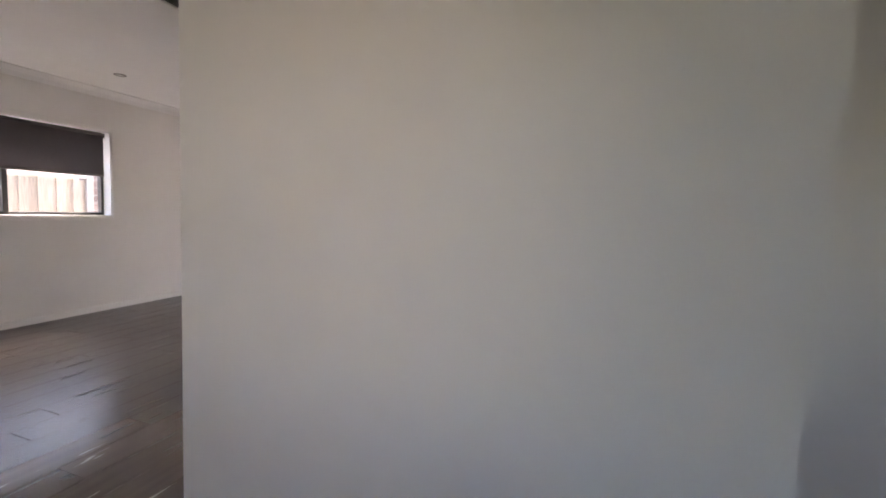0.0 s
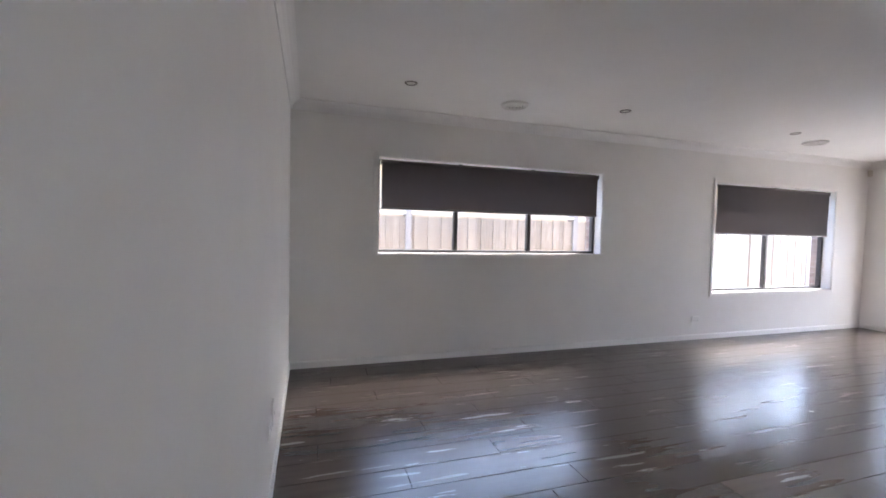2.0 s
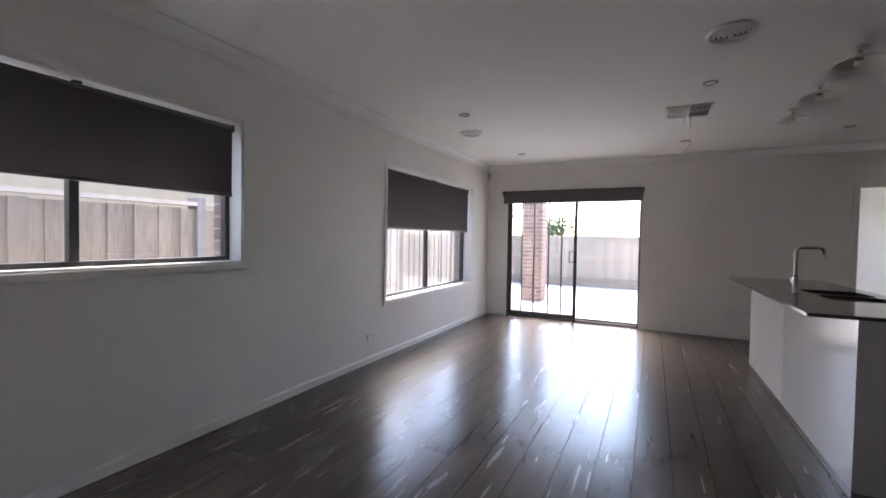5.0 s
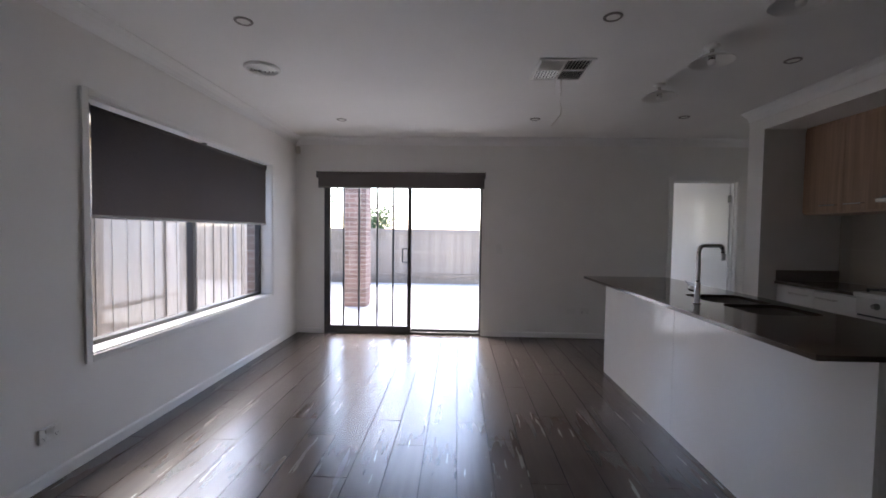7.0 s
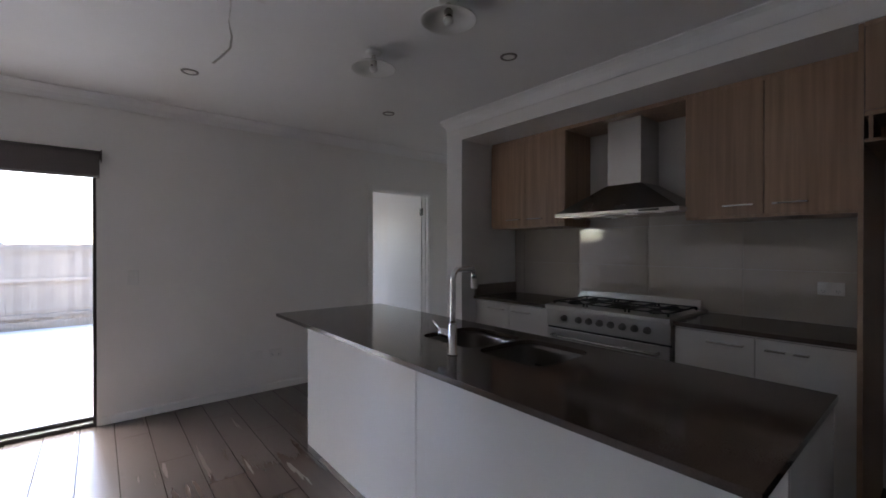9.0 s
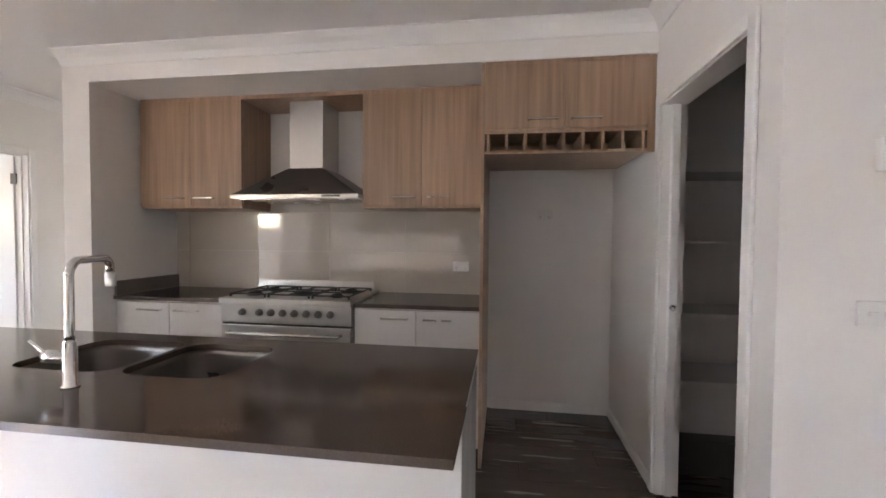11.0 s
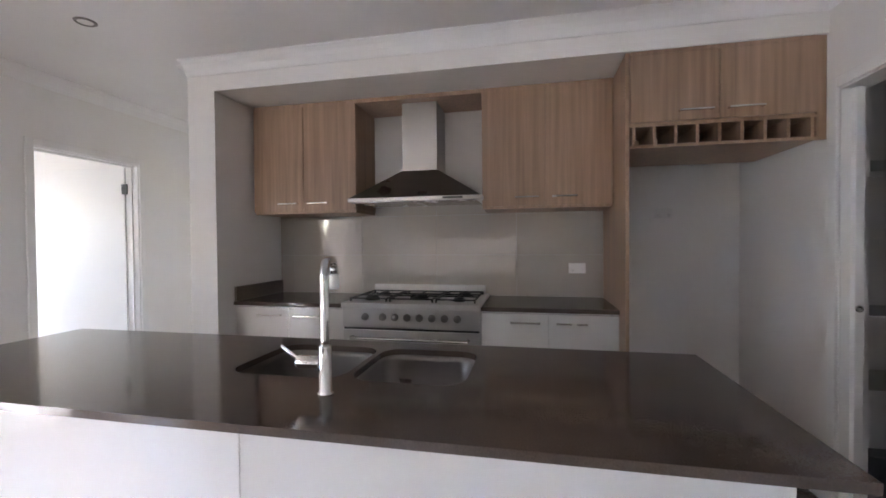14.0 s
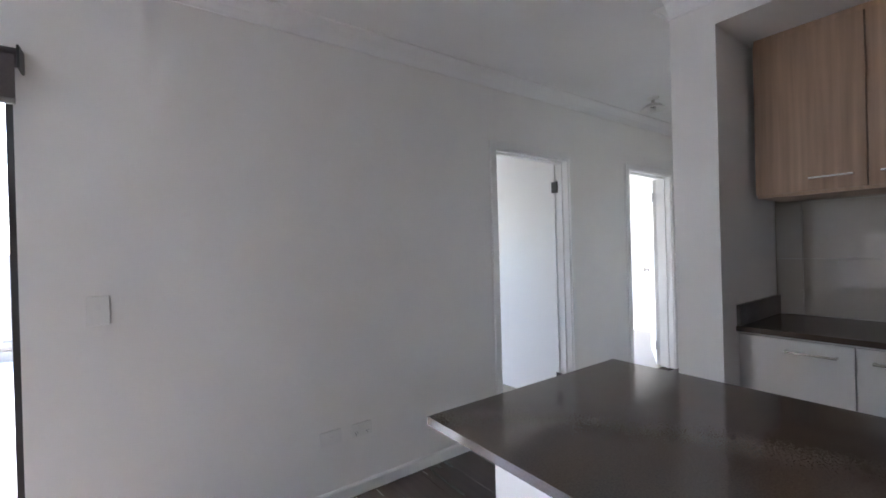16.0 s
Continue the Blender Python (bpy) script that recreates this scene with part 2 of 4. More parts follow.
structure("wall_pantry_south", box((XB + 0.11, YB0, 0), (0.95, YB0 + 0.11, H)), PAINT, "white painted hall wall", "wall")
structure("wall_pantry_north", boxes(wall_boxes("y", YB1 - 0.11, YB1, XB + 0.11, XF, 0, H, [around(PD)])), PAINT, "white painted wall with pantry doorway", "wall")
structure("wall_pantry_east", box((0.84, YB0 + 0.11, 0), (0.95, YB1 - 0.11, H)), PAINT, "white painted wall", "wall")
structure("wall_kitchen_back", boxes([((XR, 4.46, 0), (XF, YK, HK)), ((XF, YB1 - 0.11, 0), (XF + 0.12, YK + 0.2, H))]), PAINT, "white painted wall behind kitchen", "wall")
structure("wall_kitchen_cheek", box((XK, YK, 0), (XF, YK + 0.2, H)), PAINT, "white painted end wall of kitchen recess", "wall")
structure("bulkhead", box((XK, YB1, HK), (XF, YK, H)), PAINT, "white painted bulkhead over kitchen", "wall")
structure("wall_passage_south", box((XF + 0.12, YK + 0.08, 0), (XE, YK + 0.2, H)), PAINT, "white painted wall", "wall")
structure("wall_passage_east", box((XE, YK + 0.08, 0), (XE + 0.12, 11.6, H)), PAINT, "white painted wall", "wall")
structure("wall_hall_north", box((0.95, 2.37, 0), (4.0, 2.49, H)), PAINT, "white painted hall wall", "wall")
# unseen wall, with an opening made up for the entry lamp
structure("wall_hall_east", boxes(wall_boxes("x", 4.0, 4.12, -1.2, 2.49, 0, H, [(1.6, 2.0, 1.2, 2.0)])), PAINT, "white painted hall wall", "wall")
# unseen wall; its opening is added for the hall lamp
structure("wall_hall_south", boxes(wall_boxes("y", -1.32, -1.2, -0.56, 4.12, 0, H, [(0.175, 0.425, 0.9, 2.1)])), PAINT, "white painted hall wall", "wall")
structure("wall_hall_west", box((-0.68, -1.2, 0), (-0.56, YS - 0.12, H)), PAINT, "white painted hall wall", "wall")
# rooms beyond the two doors
# unseen openings, put in to light the two rooms
W4, W5 = (-0.75, 0.2, 1.0, 2.0), (1.9, 3.4, 0.7, 2.05)
structure("wall_rooms_north", boxes(wall_boxes("y", 11.6, 11.75, -1.2, XE + 0.12, 0, H, [W4, W5])), PAINT, "white painted wall with two added openings", "wall")
structure("wall_rooms_west", box((-1.2, YN + 0.13, 0), (-1.06, 11.6, H)), PAINT, "white painted wall", "wall")
structure("wall_rooms_middle", box((1.0, YN + 0.13, 0), (1.1, 11.6, H)), PAINT, "white painted wall", "wall")
structure("ceiling", boxes([((XW - 0.12, -1.32, H), (XE + 0.12, YN + 0.13, H + 0.12)), ((-1.2, YN + 0.13, H), (XE + 0.12, 11.75, H + 0.12))]), CEIL, "flat white painted ceiling", "ceiling")
structure("floor", boxes([((XW - 0.12, -1.32, -0.16), (XE + 0.12, YN + 0.13, -0.008))]), GAP, "dark wood-look laminate floor", "floor")
structure("carpet_floor", box((-1.06, YN + 0.135, -0.16), (XE, 11.6, -0.002)), CARPET, "pale grey carpet", "floor")
structure("passage_floor", box((XK + 0.1, YK + 0.2, -0.007), (XE, YN, 0.002)), LAMINATE, "dark wood-look laminate floor", "floor")
structure("hall_floor", boxes([((-0.56, -1.2, -0.007), (4.0, YS, 0.0)), ((-0.56, YS, -0.007), (4.0, YB0, 0.0005)), ((0.95, YB0, -0.007), (4.0, 2.37, 0.0))]), LAMINATE, "dark wood-look laminate floor", "floor")
structure("pantry_floor", box((XB + 0.11, YB0 + 0.11, -0.007), (0.84, YB1 - 0.11, 0.0)), LAMINATE, "dark wood-look laminate floor", "floor")

# skirting boards and cornices
SK = [(0, 0), (0.012, 0), (0.012, 0.055), (0.006, 0.066), (0, 0.066)]
CV = [(0, 0), (0, -0.085), (0.008, -0.085), (0.012, -0.072), (0.026, -0.045), (0.048, -0.024), (0.072, -0.012), (0.085, -0.008), (0.085, 0)]


def skirting(p, q, out):
    structure("baseboard", prism(SK, (*p, 0), (*q, 0), (*out, 0)), TRIM, "low white gloss skirting board", "skirting")


def cornice(p, q, out):
    structure("cornice", prism(CV, (*p, H), (*q, H), (*out, 0)), CEIL, "white coved plaster cornice", "cornice")


for p, q, o in [((XW, YS), (XW, YN), (1, 0)), ((XW, YS), (-0.56, YS), (0, 1)), ((XW, YN), (SD[0] - 0.02, YN), (0, -1)), ((SD[1] + 0.02, YN), (D2[0] - 0.06, YN), (0, -1)),
                ((D2[1] + 0.06, YN), (D3[0] - 0.06, YN), (0, -1)), ((XB, YB0), (XB, YB1), (-1, 0)), ((XB, YB0), (0.95, YB0), (0, -1)), ((XF, YB1), (XF, 4.44), (-1, 0)),
                ((XK - 0.02, YB1), (XF, YB1), (0, 1)), ((XK, YK), (XK, YK + 0.2), (-1, 0)), ((0.95, 2.37), (4.0, 2.37), (0, -1)), ((0.95, YB0), (0.95, 2.37), (1, 0)), ((1.1, 11.6), (XE, 11.6), (0, -1)), ((XE, YN + 0.13), (XE, 11.6), (-1, 0))]:
    skirting(p, q, o)
for p, q, o in [((XW, YS), (XW, YN), (1, 0)), ((XW, YS), (-0.56, YS), (0, 1)), ((XW, YN), (XE, YN), (0, -1)), ((XB, YB0), (XB, YB1), (-1, 0)), ((XB, YB1), (XK, YB1), (0, 1)),
                ((XK, YB1), (XK, YK + 0.2), (-1, 0)), ((XB, YB0), (0.95, YB0), (0, -1)), ((XK, YK + 0.2), (XE, YK + 0.2), (0, 1))]:
    cornice(p, q, o)

# ---- windows ----


def window(name, hole, mullions, label):
    """A dark aluminium window deep in its reveal, with a white sill board and a flat white architrave."""
    y0, y1, z0, z1 = hole
    w = tagged(new(name), label, "window", kind="structure")
    xo = XW - 0.12
    f = 0.028
    part("window_frame", boxes([((xo - 0.06, y0 + 0.012, z0 + 0.012), (xo, y0 + 0.012 + f, z1 - 0.01)), ((xo - 0.06, y1 - 0.012 - f, z0 + 0.012), (xo, y1 - 0.012, z1 - 0.01)),
                                ((xo - 0.06, y0 + 0.012 + f, z0 + 0.012), (xo, y1 - 0.012 - f, z0 + 0.012 + f)), ((xo - 0.06, y0 + 0.012 + f, z1 - 0.01 - f), (xo, y1 - 0.012 - f, z1 - 0.01))], 0.003), ALU, w, "dark aluminium frame")
    edges = [y0 + 0.012 + f, *mullions, y1 - 0.012 - f]
    for m in mullions:
        part("mullion", box((xo - 0.05, m - 0.022, z0 + 0.012 + f), (xo + 0.006, m + 0.022, z1 - 0.01 - f), 0.004), ALU, w, "dark aluminium mullion")
    for a, b in zip(edges, edges[1:]):
        pane = part("pane", box((xo - 0.032, a, z0 + 0.04), (xo - 0.027, b, z1 - 0.038)), GLASS, w, "clear glass")
        pane.visible_shadow = False
    part("window_sill", box((xo, y0, z0), (XW + 0.003, y1, z0 + 0.012)), TRIM, w, "white sill board")
    part("reveal_lining", boxes([((xo, y0, z0 + 0.012), (XW + 0.003, y0 + 0.012, z1)), ((xo, y1 - 0.012, z0 + 0.012), (XW + 0.003, y1, z1)), ((xo, y0 + 0.012, z1 - 0.01), (XW + 0.003, y1 - 0.012, z1))]), TRIM, w, "white reveal lining")
    a = 0.042
    part("architrave", boxes([((XW, y0 - a, z0 - a), (XW + 0.014, y0, z1 + a)), ((XW, y1, z0 - a), (XW + 0.014, y1 + a, z1 + a)), ((XW, y0, z0 - a), (XW + 0.014, y1, z0)), ((XW, y0, z1), (XW + 0.014, y1, z1 + a))], 0.003), PAINT, w, "flat white architrave")
    return w


window("window_1", W1, [1.763, 2.643], "wide dark aluminium window in white reveal")
window("window_2", W2, [6.40], "dark aluminium window in white reveal")


def roller_blind(y0, y1, ztop, zlow, clips, label):
    """A charcoal roller blind half drawn down inside a window reveal."""
    x = XW - 0.035
    b = thing("roller_blind", (x, (y0 + y1) / 2, zlow), label, "blind", "roller blinds")
    local(b, "roller", lathe([(0, 0), (0.022, 0), (0.022, y1 - y0), (0, y1 - y0)], (x, y1, ztop), Euler((radians(90), 0, 0)).to_matrix()), FABRIC, b and "charcoal rolled fabric")
    sheet = bmesh.new()
    rows = []
    for i in range(25):
        u = i / 24
        rows.append([sheet.verts.new((x + 0.02 + 0.0015 * math.sin(u * 19 + k), y0 + 0.012 + u * (y1 - y0 - 0.024), ztop + (zlow - ztop) * k / 6)) for k in range(7)])
    for p, q in zip(rows, rows[1:]):
        for k in range(6):
            sheet.faces.new((p[k], p[k + 1], q[k + 1], q[k]))
    bmesh.ops.solidify(sheet, geom=sheet.faces[:], thickness=0.0012)
    local(b, "fabric", sheet, FABRIC, "charcoal blockout fabric")
    local(b, "bottom_rail", box((x + 0.012, y0 + 0.01, zlow - 0.018), (x + 0.026, y1 - 0.01, zlow + 0.004), 0.004), BLINDBAR, "grey bottom rail")
    for c in (y0, y1):
        local(b, "bracket", box((x - 0.024, c - 0.004, ztop - 0.026), (x + 0.026, c + 0.004, ztop + 0.024), 0.002), BLACK)
    for c in clips:
        local(b, "clip", box((x - 0.01, c - 0.018, ztop + 0.018), (x + 0.024, c + 0.018, ztop + 0.032), 0.003), BLACK)
    return b


roller_blind(0.935, 3.475, 1.99, 1.548, [1.77, 2.62], "wide charcoal roller blind half lowered in window")
roller_blind(5.305, 7.49, 1.99, 1.385, [6.4], "charcoal roller blind lowered over upper window")


def sliding_door():
    x0, x1, z0, z1 = SD
    d = tagged(new("door_1"), "dark aluminium glass sliding door with vertical bars", "sliding door", kind="structure")
    ya, yb = YN + 0.005, YN + 0.11
    part("door_frame", boxes([((x0, ya, 0), (x0 + 0.035, yb, z1)), ((x1 - 0.022, ya, 0), (x1, yb, z1)), ((x0 + 0.035, ya, z1 - 0.04), (x1 - 0.022, yb, z1)), ((x0 + 0.035, ya, 0), (x1 - 0.022, yb, 0.03))], 0.003), ALU, d, "dark aluminium frame")
    xm = -3.265
    panel = part("sliding_panel", boxes([((x0 + 0.035, ya + 0.01, 0.03), (x0 + 0.075, ya + 0.045, z1 - 0.04)), ((xm - 0.025, ya + 0.01, 0.03), (xm + 0.025, ya + 0.045, z1 - 0.04)),
                                         ((x0 + 0.075, ya + 0.01, 0.03), (xm - 0.025, ya + 0.045, 0.10)), ((x0 + 0.075, ya + 0.01, z1 - 0.1), (xm - 0.025, ya + 0.045, z1 - 0.04))], 0.003), ALU, d, "dark aluminium sash")
    for x in (-4.115, -3.915, -3.68, -3.475):
        part("bar", box((x - 0.011, ya + 0.014, 0.10), (x + 0.011, ya + 0.04, z1 - 0.1), 0.003), ALU, panel, "thin vertical bar")
    hd = tube([(xm - 0.015, ya - 0.012, 0.93), (xm - 0.085, ya - 0.012, 0.93), (xm - 0.085, ya - 0.012, 1.1), (xm - 0.015, ya - 0.012, 1.1)], 0.009, 8)
    part("handle", hd, BLACK, panel, "black pull handle")
    part("lock_plate", box((xm - 0.02, ya - 0.002, 0.92), (xm + 0.02, ya + 0.012, 1.10), 0.004), BLACK, panel, "black lock plate")
    for a, b, y in ((x0 + 0.075, xm - 0.025, ya + 0.03), (xm + 0.025, x1 - 0.022, ya + 0.07)):
        g = part("pane", box((a, y, 0.03), (b, y + 0.005, z1 - 0.04)), GLASS, d, "clear glass")
        g.visible_shadow = False
    part("fixed_panel_rail", boxes([((xm + 0.025, ya + 0.055, 0.03), (x1 - 0.022, ya + 0.09, 0.06))], 0.002), ALU, d)
    return d


sliding_door()


def door_blind():
    b = thing("roller_blind", (-3.37, YN, 1.9), "charcoal roller blind rolled up above sliding door", "blind", "roller blinds")
    local(b, "roller", lathe([(0, 0), (0.033, 0), (0.033, 2.1), (0, 2.1)], (-2.32, YN - 0.045, 2.03), Euler((0, radians(-90), 0)).to_matrix()), FABRIC, "charcoal rolled fabric")
    local(b, "fabric", boxes([((-4.41, YN - 0.08, 1.87), (-2.33, YN - 0.076, 2.03))]), FABRIC, "charcoal fabric")
    local(b, "bottom_rail", box((-4.41, YN - 0.086, 1.855), (-2.33, YN - 0.07, 1.875), 0.004), BLINDBAR)
    for x in (-4.43, -2.32):
        local(b, "bracket", box((x - 0.004, YN - 0.085, 1.985), (x + 0.004, YN, 2.065), 0.002), BLACK)


door_blind()

# ---- doors ----


def doorway(name, u0, u1, z1, label, axis_y, thick, sides, stops=True):
    """Jamb lining and architraves round a doorway in a wall that faces along y."""
    d = tagged(new(name), label, "doorway", kind="structure")
    y0, y1 = axis_y, axis_y + thick
    part("jamb", boxes([((u0 - 0.018, y0 - 0.003, 0), (u0, y1 + 0.003, z1)), ((u1, y0 - 0.003, 0), (u1 + 0.018, y1 + 0.003, z1)), ((u0 - 0.018, y0 - 0.003, z1), (u1 + 0.018, y1 + 0.003, z1 + 0.018))]), TRIM, d, "white painted jamb")
    if stops:
        part("door_stop", boxes([((u0, y0 + 0.05, 0), (u0 + 0.01, y0 + 0.08, z1 - 0.01)), ((u1 - 0.01, y0 + 0.05, 0), (u1, y0 + 0.08, z1 - 0.01)), ((u0, y0 + 0.05, z1 - 0.01), (u1, y0 + 0.08, z1))]), TRIM, d)
    a = 0.052
    for s in sides:
        ys = (y0 - 0.018, y0 - 0.0035) if s < 0 else (y1 + 0.0035, y1 + 0.018)
        part("architrave", boxes([((u0 - 0.008 - a, ys[0], 0), (u0 - 0.008, ys[1], z1 + 0.008 + a)), ((u1 + 0.008, ys[0], 0), (u1 + 0.008 + a, ys[1], z1 + 0.008 + a)),
                                  ((u0 - 0.008, ys[0], z1 + 0.008), (u1 + 0.008, ys[1], z1 + 0.008 + a))], 0.004), TRIM, d, "white gloss architrave")
    return d


def door_leaf(parent, hinge, angle, width, height, handle):
    """A flush white leaf that hangs from hinge and points along angle (degrees from +x)."""
    m = pose(hinge[0], hinge[1], 0, 0, 0, angle)
    def put(name, bm, mat, under, label=""):
        bmesh.ops.transform(bm, matrix=m, verts=bm.verts)
        return part(name, bm, mat, under, label)
    leaf = put("door_leaf", box((0.004, -0.0175, 0.012), (width, 0.0175, height), 0.002), TRIM, parent, "flush white door leaf standing open")
    for z in (0.22, height - 0.19):
        put("hinge", boxes([((-0.03, 0.0178, z - 0.045), (0.03, 0.0225, z + 0.045))], 0.001), BLACK, leaf, "dark steel hinge")
    if handle:
        for s in (-1, 1):
            put("knob", lathe([(0.028, 0), (0.028, 0.006), (0.012, 0.01), (0.012, 0.04), (0.026, 0.046), (0.028, 0.06), (0.02, 0.068), (0, 0.07)], (width - 0.06, s * 0.0178, 0.98), Euler((radians(-90 * s), 0, 0)).to_matrix()), NICKEL, leaf, "satin round knob")


d2 = doorway("door_2", D2[0], D2[1], D2[3], "white doorway with flush white door open inward", YN, 0.13, (-1, 1))
door_leaf(d2, (D2[1] + 0.004, YN + 0.118), 91, 0.765, D2[3] - 0.006, False)
d3 = doorway("door_3", D3[0], D3[1], D3[3], "white doorway with flush white door wide open", YN, 0.13, (-1, 1))
door_leaf(d3, (D3[1], YN + 0.16), 32, 0.76, D3[3] - 0.006, True)
d4 = doorway("door_4", PD[0], PD[1], PD[3], "white pantry doorway with cavity sliding door", YB1 - 0.11, 0.11, (1,), False)
leaf = part("sliding_leaf", box((PD[1] - 0.03, YB1 - 0.073, 0.01), (PD[1] + 0.017, YB1 - 0.038, PD[3] - 0.004), 0.002), TRIM, d4, "edge of white sliding door")
part("edge_pull", lathe([(0.016, 0), (0.016, 0.004), (0.01, 0.004), (0.01, 0.001), (0, 0.001)], (PD[1] - 0.03, YB1 - 0.055, 0.98), Euler((0, radians(-90), 0)).to_matrix()), NICKEL, leaf, "round metal edge pull")

# pantry shelves
for z in (0.49, 0.89, 1.31, 1.73):
    s = thing("pantry_shelf", (0.6, 2.4, z), "white melamine shelf fixed to pantry wall", "shelf", "pantry shelves")
    local(s, "board", boxes([((0.42, YB0 + 0.12, z - 0.016), (0.838, YB1 - 0.12, z)), ((XB + 0.115, YB0 + 0.12, z - 0.016), (0.42, YB0 + 0.5, z))], 0.001), TRIM)
    local(s, "cleat", box((0.825, YB0 + 0.13, z - 0.05), (0.838, YB1 - 0.13, z - 0.017)), TRIM)

# ---- kitchen island ----
IX0, IX1, IY0, IY1, IZ = -1.445, -0.672, 4.43, 7.02, 0.915
SY0, SY1, SX0, SX1 = 5.16, 5.95, -1.13, -0.79


def rounded(cx, cy, hx, hy, r, z, n=6):
    out = []
    for k, (sx, sy) in enumerate(((1, 1), (-1, 1), (-1, -1), (1, -1))):
        for i in range(n + 1):
            a = math.pi / 2 * (k + i / n)
            out.append((cx + sx * (hx - r) + r * math.cos(a), cy + sy * (hy - r) + r * math.sin(a), z))
    return out


BOWLS = [(-0.95, 5.70, 0.178, 0.187), (-0.95, 5.323, 0.178, 0.17)]


def island_top():
    """A stone top with two bowl cut-outs."""
    t = tagged(new("island_benchtop"), "dark brown polished stone benchtop on white island", "benchtop")
    t.location = (0, 0, IZ - 0.02)
    bm = bmesh.new()
    outer = [bm.verts.new(p) for p in ((IX0, IY0, 0), (IX1, IY0, 0), (IX1, IY1, 0), (IX0, IY1, 0))]
    edges = [bm.edges.new((outer[i], outer[(i + 1) % 4])) for i in range(4)]
    for cx, cy, hx, hy in BOWLS:
        ring = [bm.verts.new(p) for p in rounded(cx, cy, hx, hy, 0.07, 0)]
        edges += [bm.edges.new((ring[i], ring[(i + 1) % len(ring)])) for i in range(len(ring))]
    bmesh.ops.triangle_fill(bm, use_beauty=True, use_dissolve=False, edges=edges)
    faces = [f for f in bm.faces if not any(abs(f.calc_center_median().x - c[0]) < c[2] - 0.02 and abs(f.calc_center_median().y - c[1]) < c[3] - 0.02 for c in BOWLS)]
    bmesh.ops.delete(bm, geom=[f for f in bm.faces if f not in faces], context="FACES")
    r = bmesh.ops.extrude_face_region(bm, geom=bm.faces[:])
    bmesh.ops.translate(bm, verts=[v for v in r["geom"] if isinstance(v, bmesh.types.BMVert)], vec=(0, 0, 0.02))
    bmesh.ops.recalc_face_normals(bm, faces=bm.faces)
    part("slab", bm, STONE, t)


island_top()

isl = thing("kitchen_island", (-1.0, 5.7, 0), "gloss white kitchen island with plain panelled back", "kitchen island")
BX0, BX1 = -1.235, -0.70
# two gloss panels meet in a fine joint on the back
local(isl, "back_panel", box((BX0, 4.435, 0.0), (BX0 + 0.018, 5.755, IZ - 0.02), 0.001), GLOSS, "gloss white back panel")
local(isl, "back_panel", box((BX0, 5.758, 0.0), (BX0 + 0.018, 7.018, IZ - 0.02), 0.001), GLOSS, "gloss white back panel")
local(isl, "end_panel", box((BX0 + 0.0185, 4.435, 0), (BX1, 4.453, IZ - 0.02), 0.001), GLOSS, "gloss white end panel")
local(isl, "end_panel", box((BX0 + 0.0185, 7.0, 0), (BX1, 7.018, IZ - 0.02), 0.001), GLOSS, "gloss white end panel")
local(isl, "carcass_floor", box((BX0 + 0.02, 4.455, 0.1), (BX1 - 0.02, 6.998, 0.116)), GLOSS)
local(isl, "kickboard", box((BX1 - 0.07, 4.455, 0), (BX1 - 0.055, 6.998, 0.1)), GLOSS)
for i in range(5):
    a = 4.455 + i * 0.5085
    dr = local(isl, "cabinet_door", box((BX1 - 0.018, a + 0.002, 0.11), (BX1, a + 0.5065, IZ - 0.025), 0.002), GLOSS, "gloss white cabinet door")


def bar_handle(length):
    """A flat square-section bar handle, along y, that stands off towards -x."""
    return boxes([((-0.032, -length / 2, -0.005), (-0.022, length / 2, 0.005)), ((-0.022, -length / 2, -0.005), (0.0, -length / 2 + 0.01, 0.005)), ((-0.022, length / 2 - 0.01, -0.005), (0.0, length / 2, 0.005))], 0.002)


def moved(bm, at):
    bmesh.ops.translate(bm, verts=bm.verts, vec=at)
    return bm


def sink():
    s = thing("kitchen_sink", (-0.955, 5.55, IZ - 0.2), "double bowl stainless steel undermount sink", "sink")
    for cx, cy, hx, hy in BOWLS:
        bm = bmesh.new()
        rings = []
        for k, (grow, z) in enumerate(((0.018, IZ - 0.0205), (0.004, IZ - 0.021), (0.0, IZ - 0.04), (-0.008, IZ - 0.19), (-0.03, IZ - 0.21), (-0.1, IZ - 0.214))):
            rings.append([bm.verts.new(p) for p in rounded(cx, cy, hx + grow, hy + grow, 0.07 + grow * 0.5, z)])
        for a, b in zip(rings, rings[1:]):
            for i in range(len(a)):
                bm.faces.new((a[i], a[(i + 1) % len(a)], b[(i + 1) % len(a)], b[i]))
        bm.faces.new(rings[-1])
        for f in bm.faces:
            f.smooth = True
        bmesh.ops.recalc_face_normals(bm, faces=bm.faces)
        # the bowl's inner shade is put into its darker steel
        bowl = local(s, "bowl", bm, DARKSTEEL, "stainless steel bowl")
        w = part("waste", lathe([(0.045, 0.001), (0.045, 0.003), (0.035, 0.002), (0, 0.001)], (cx - s.location.x, cy - s.location.y, IZ - 0.213 - s.location.z)), CHROME, bowl, "round chrome waste")


sink()


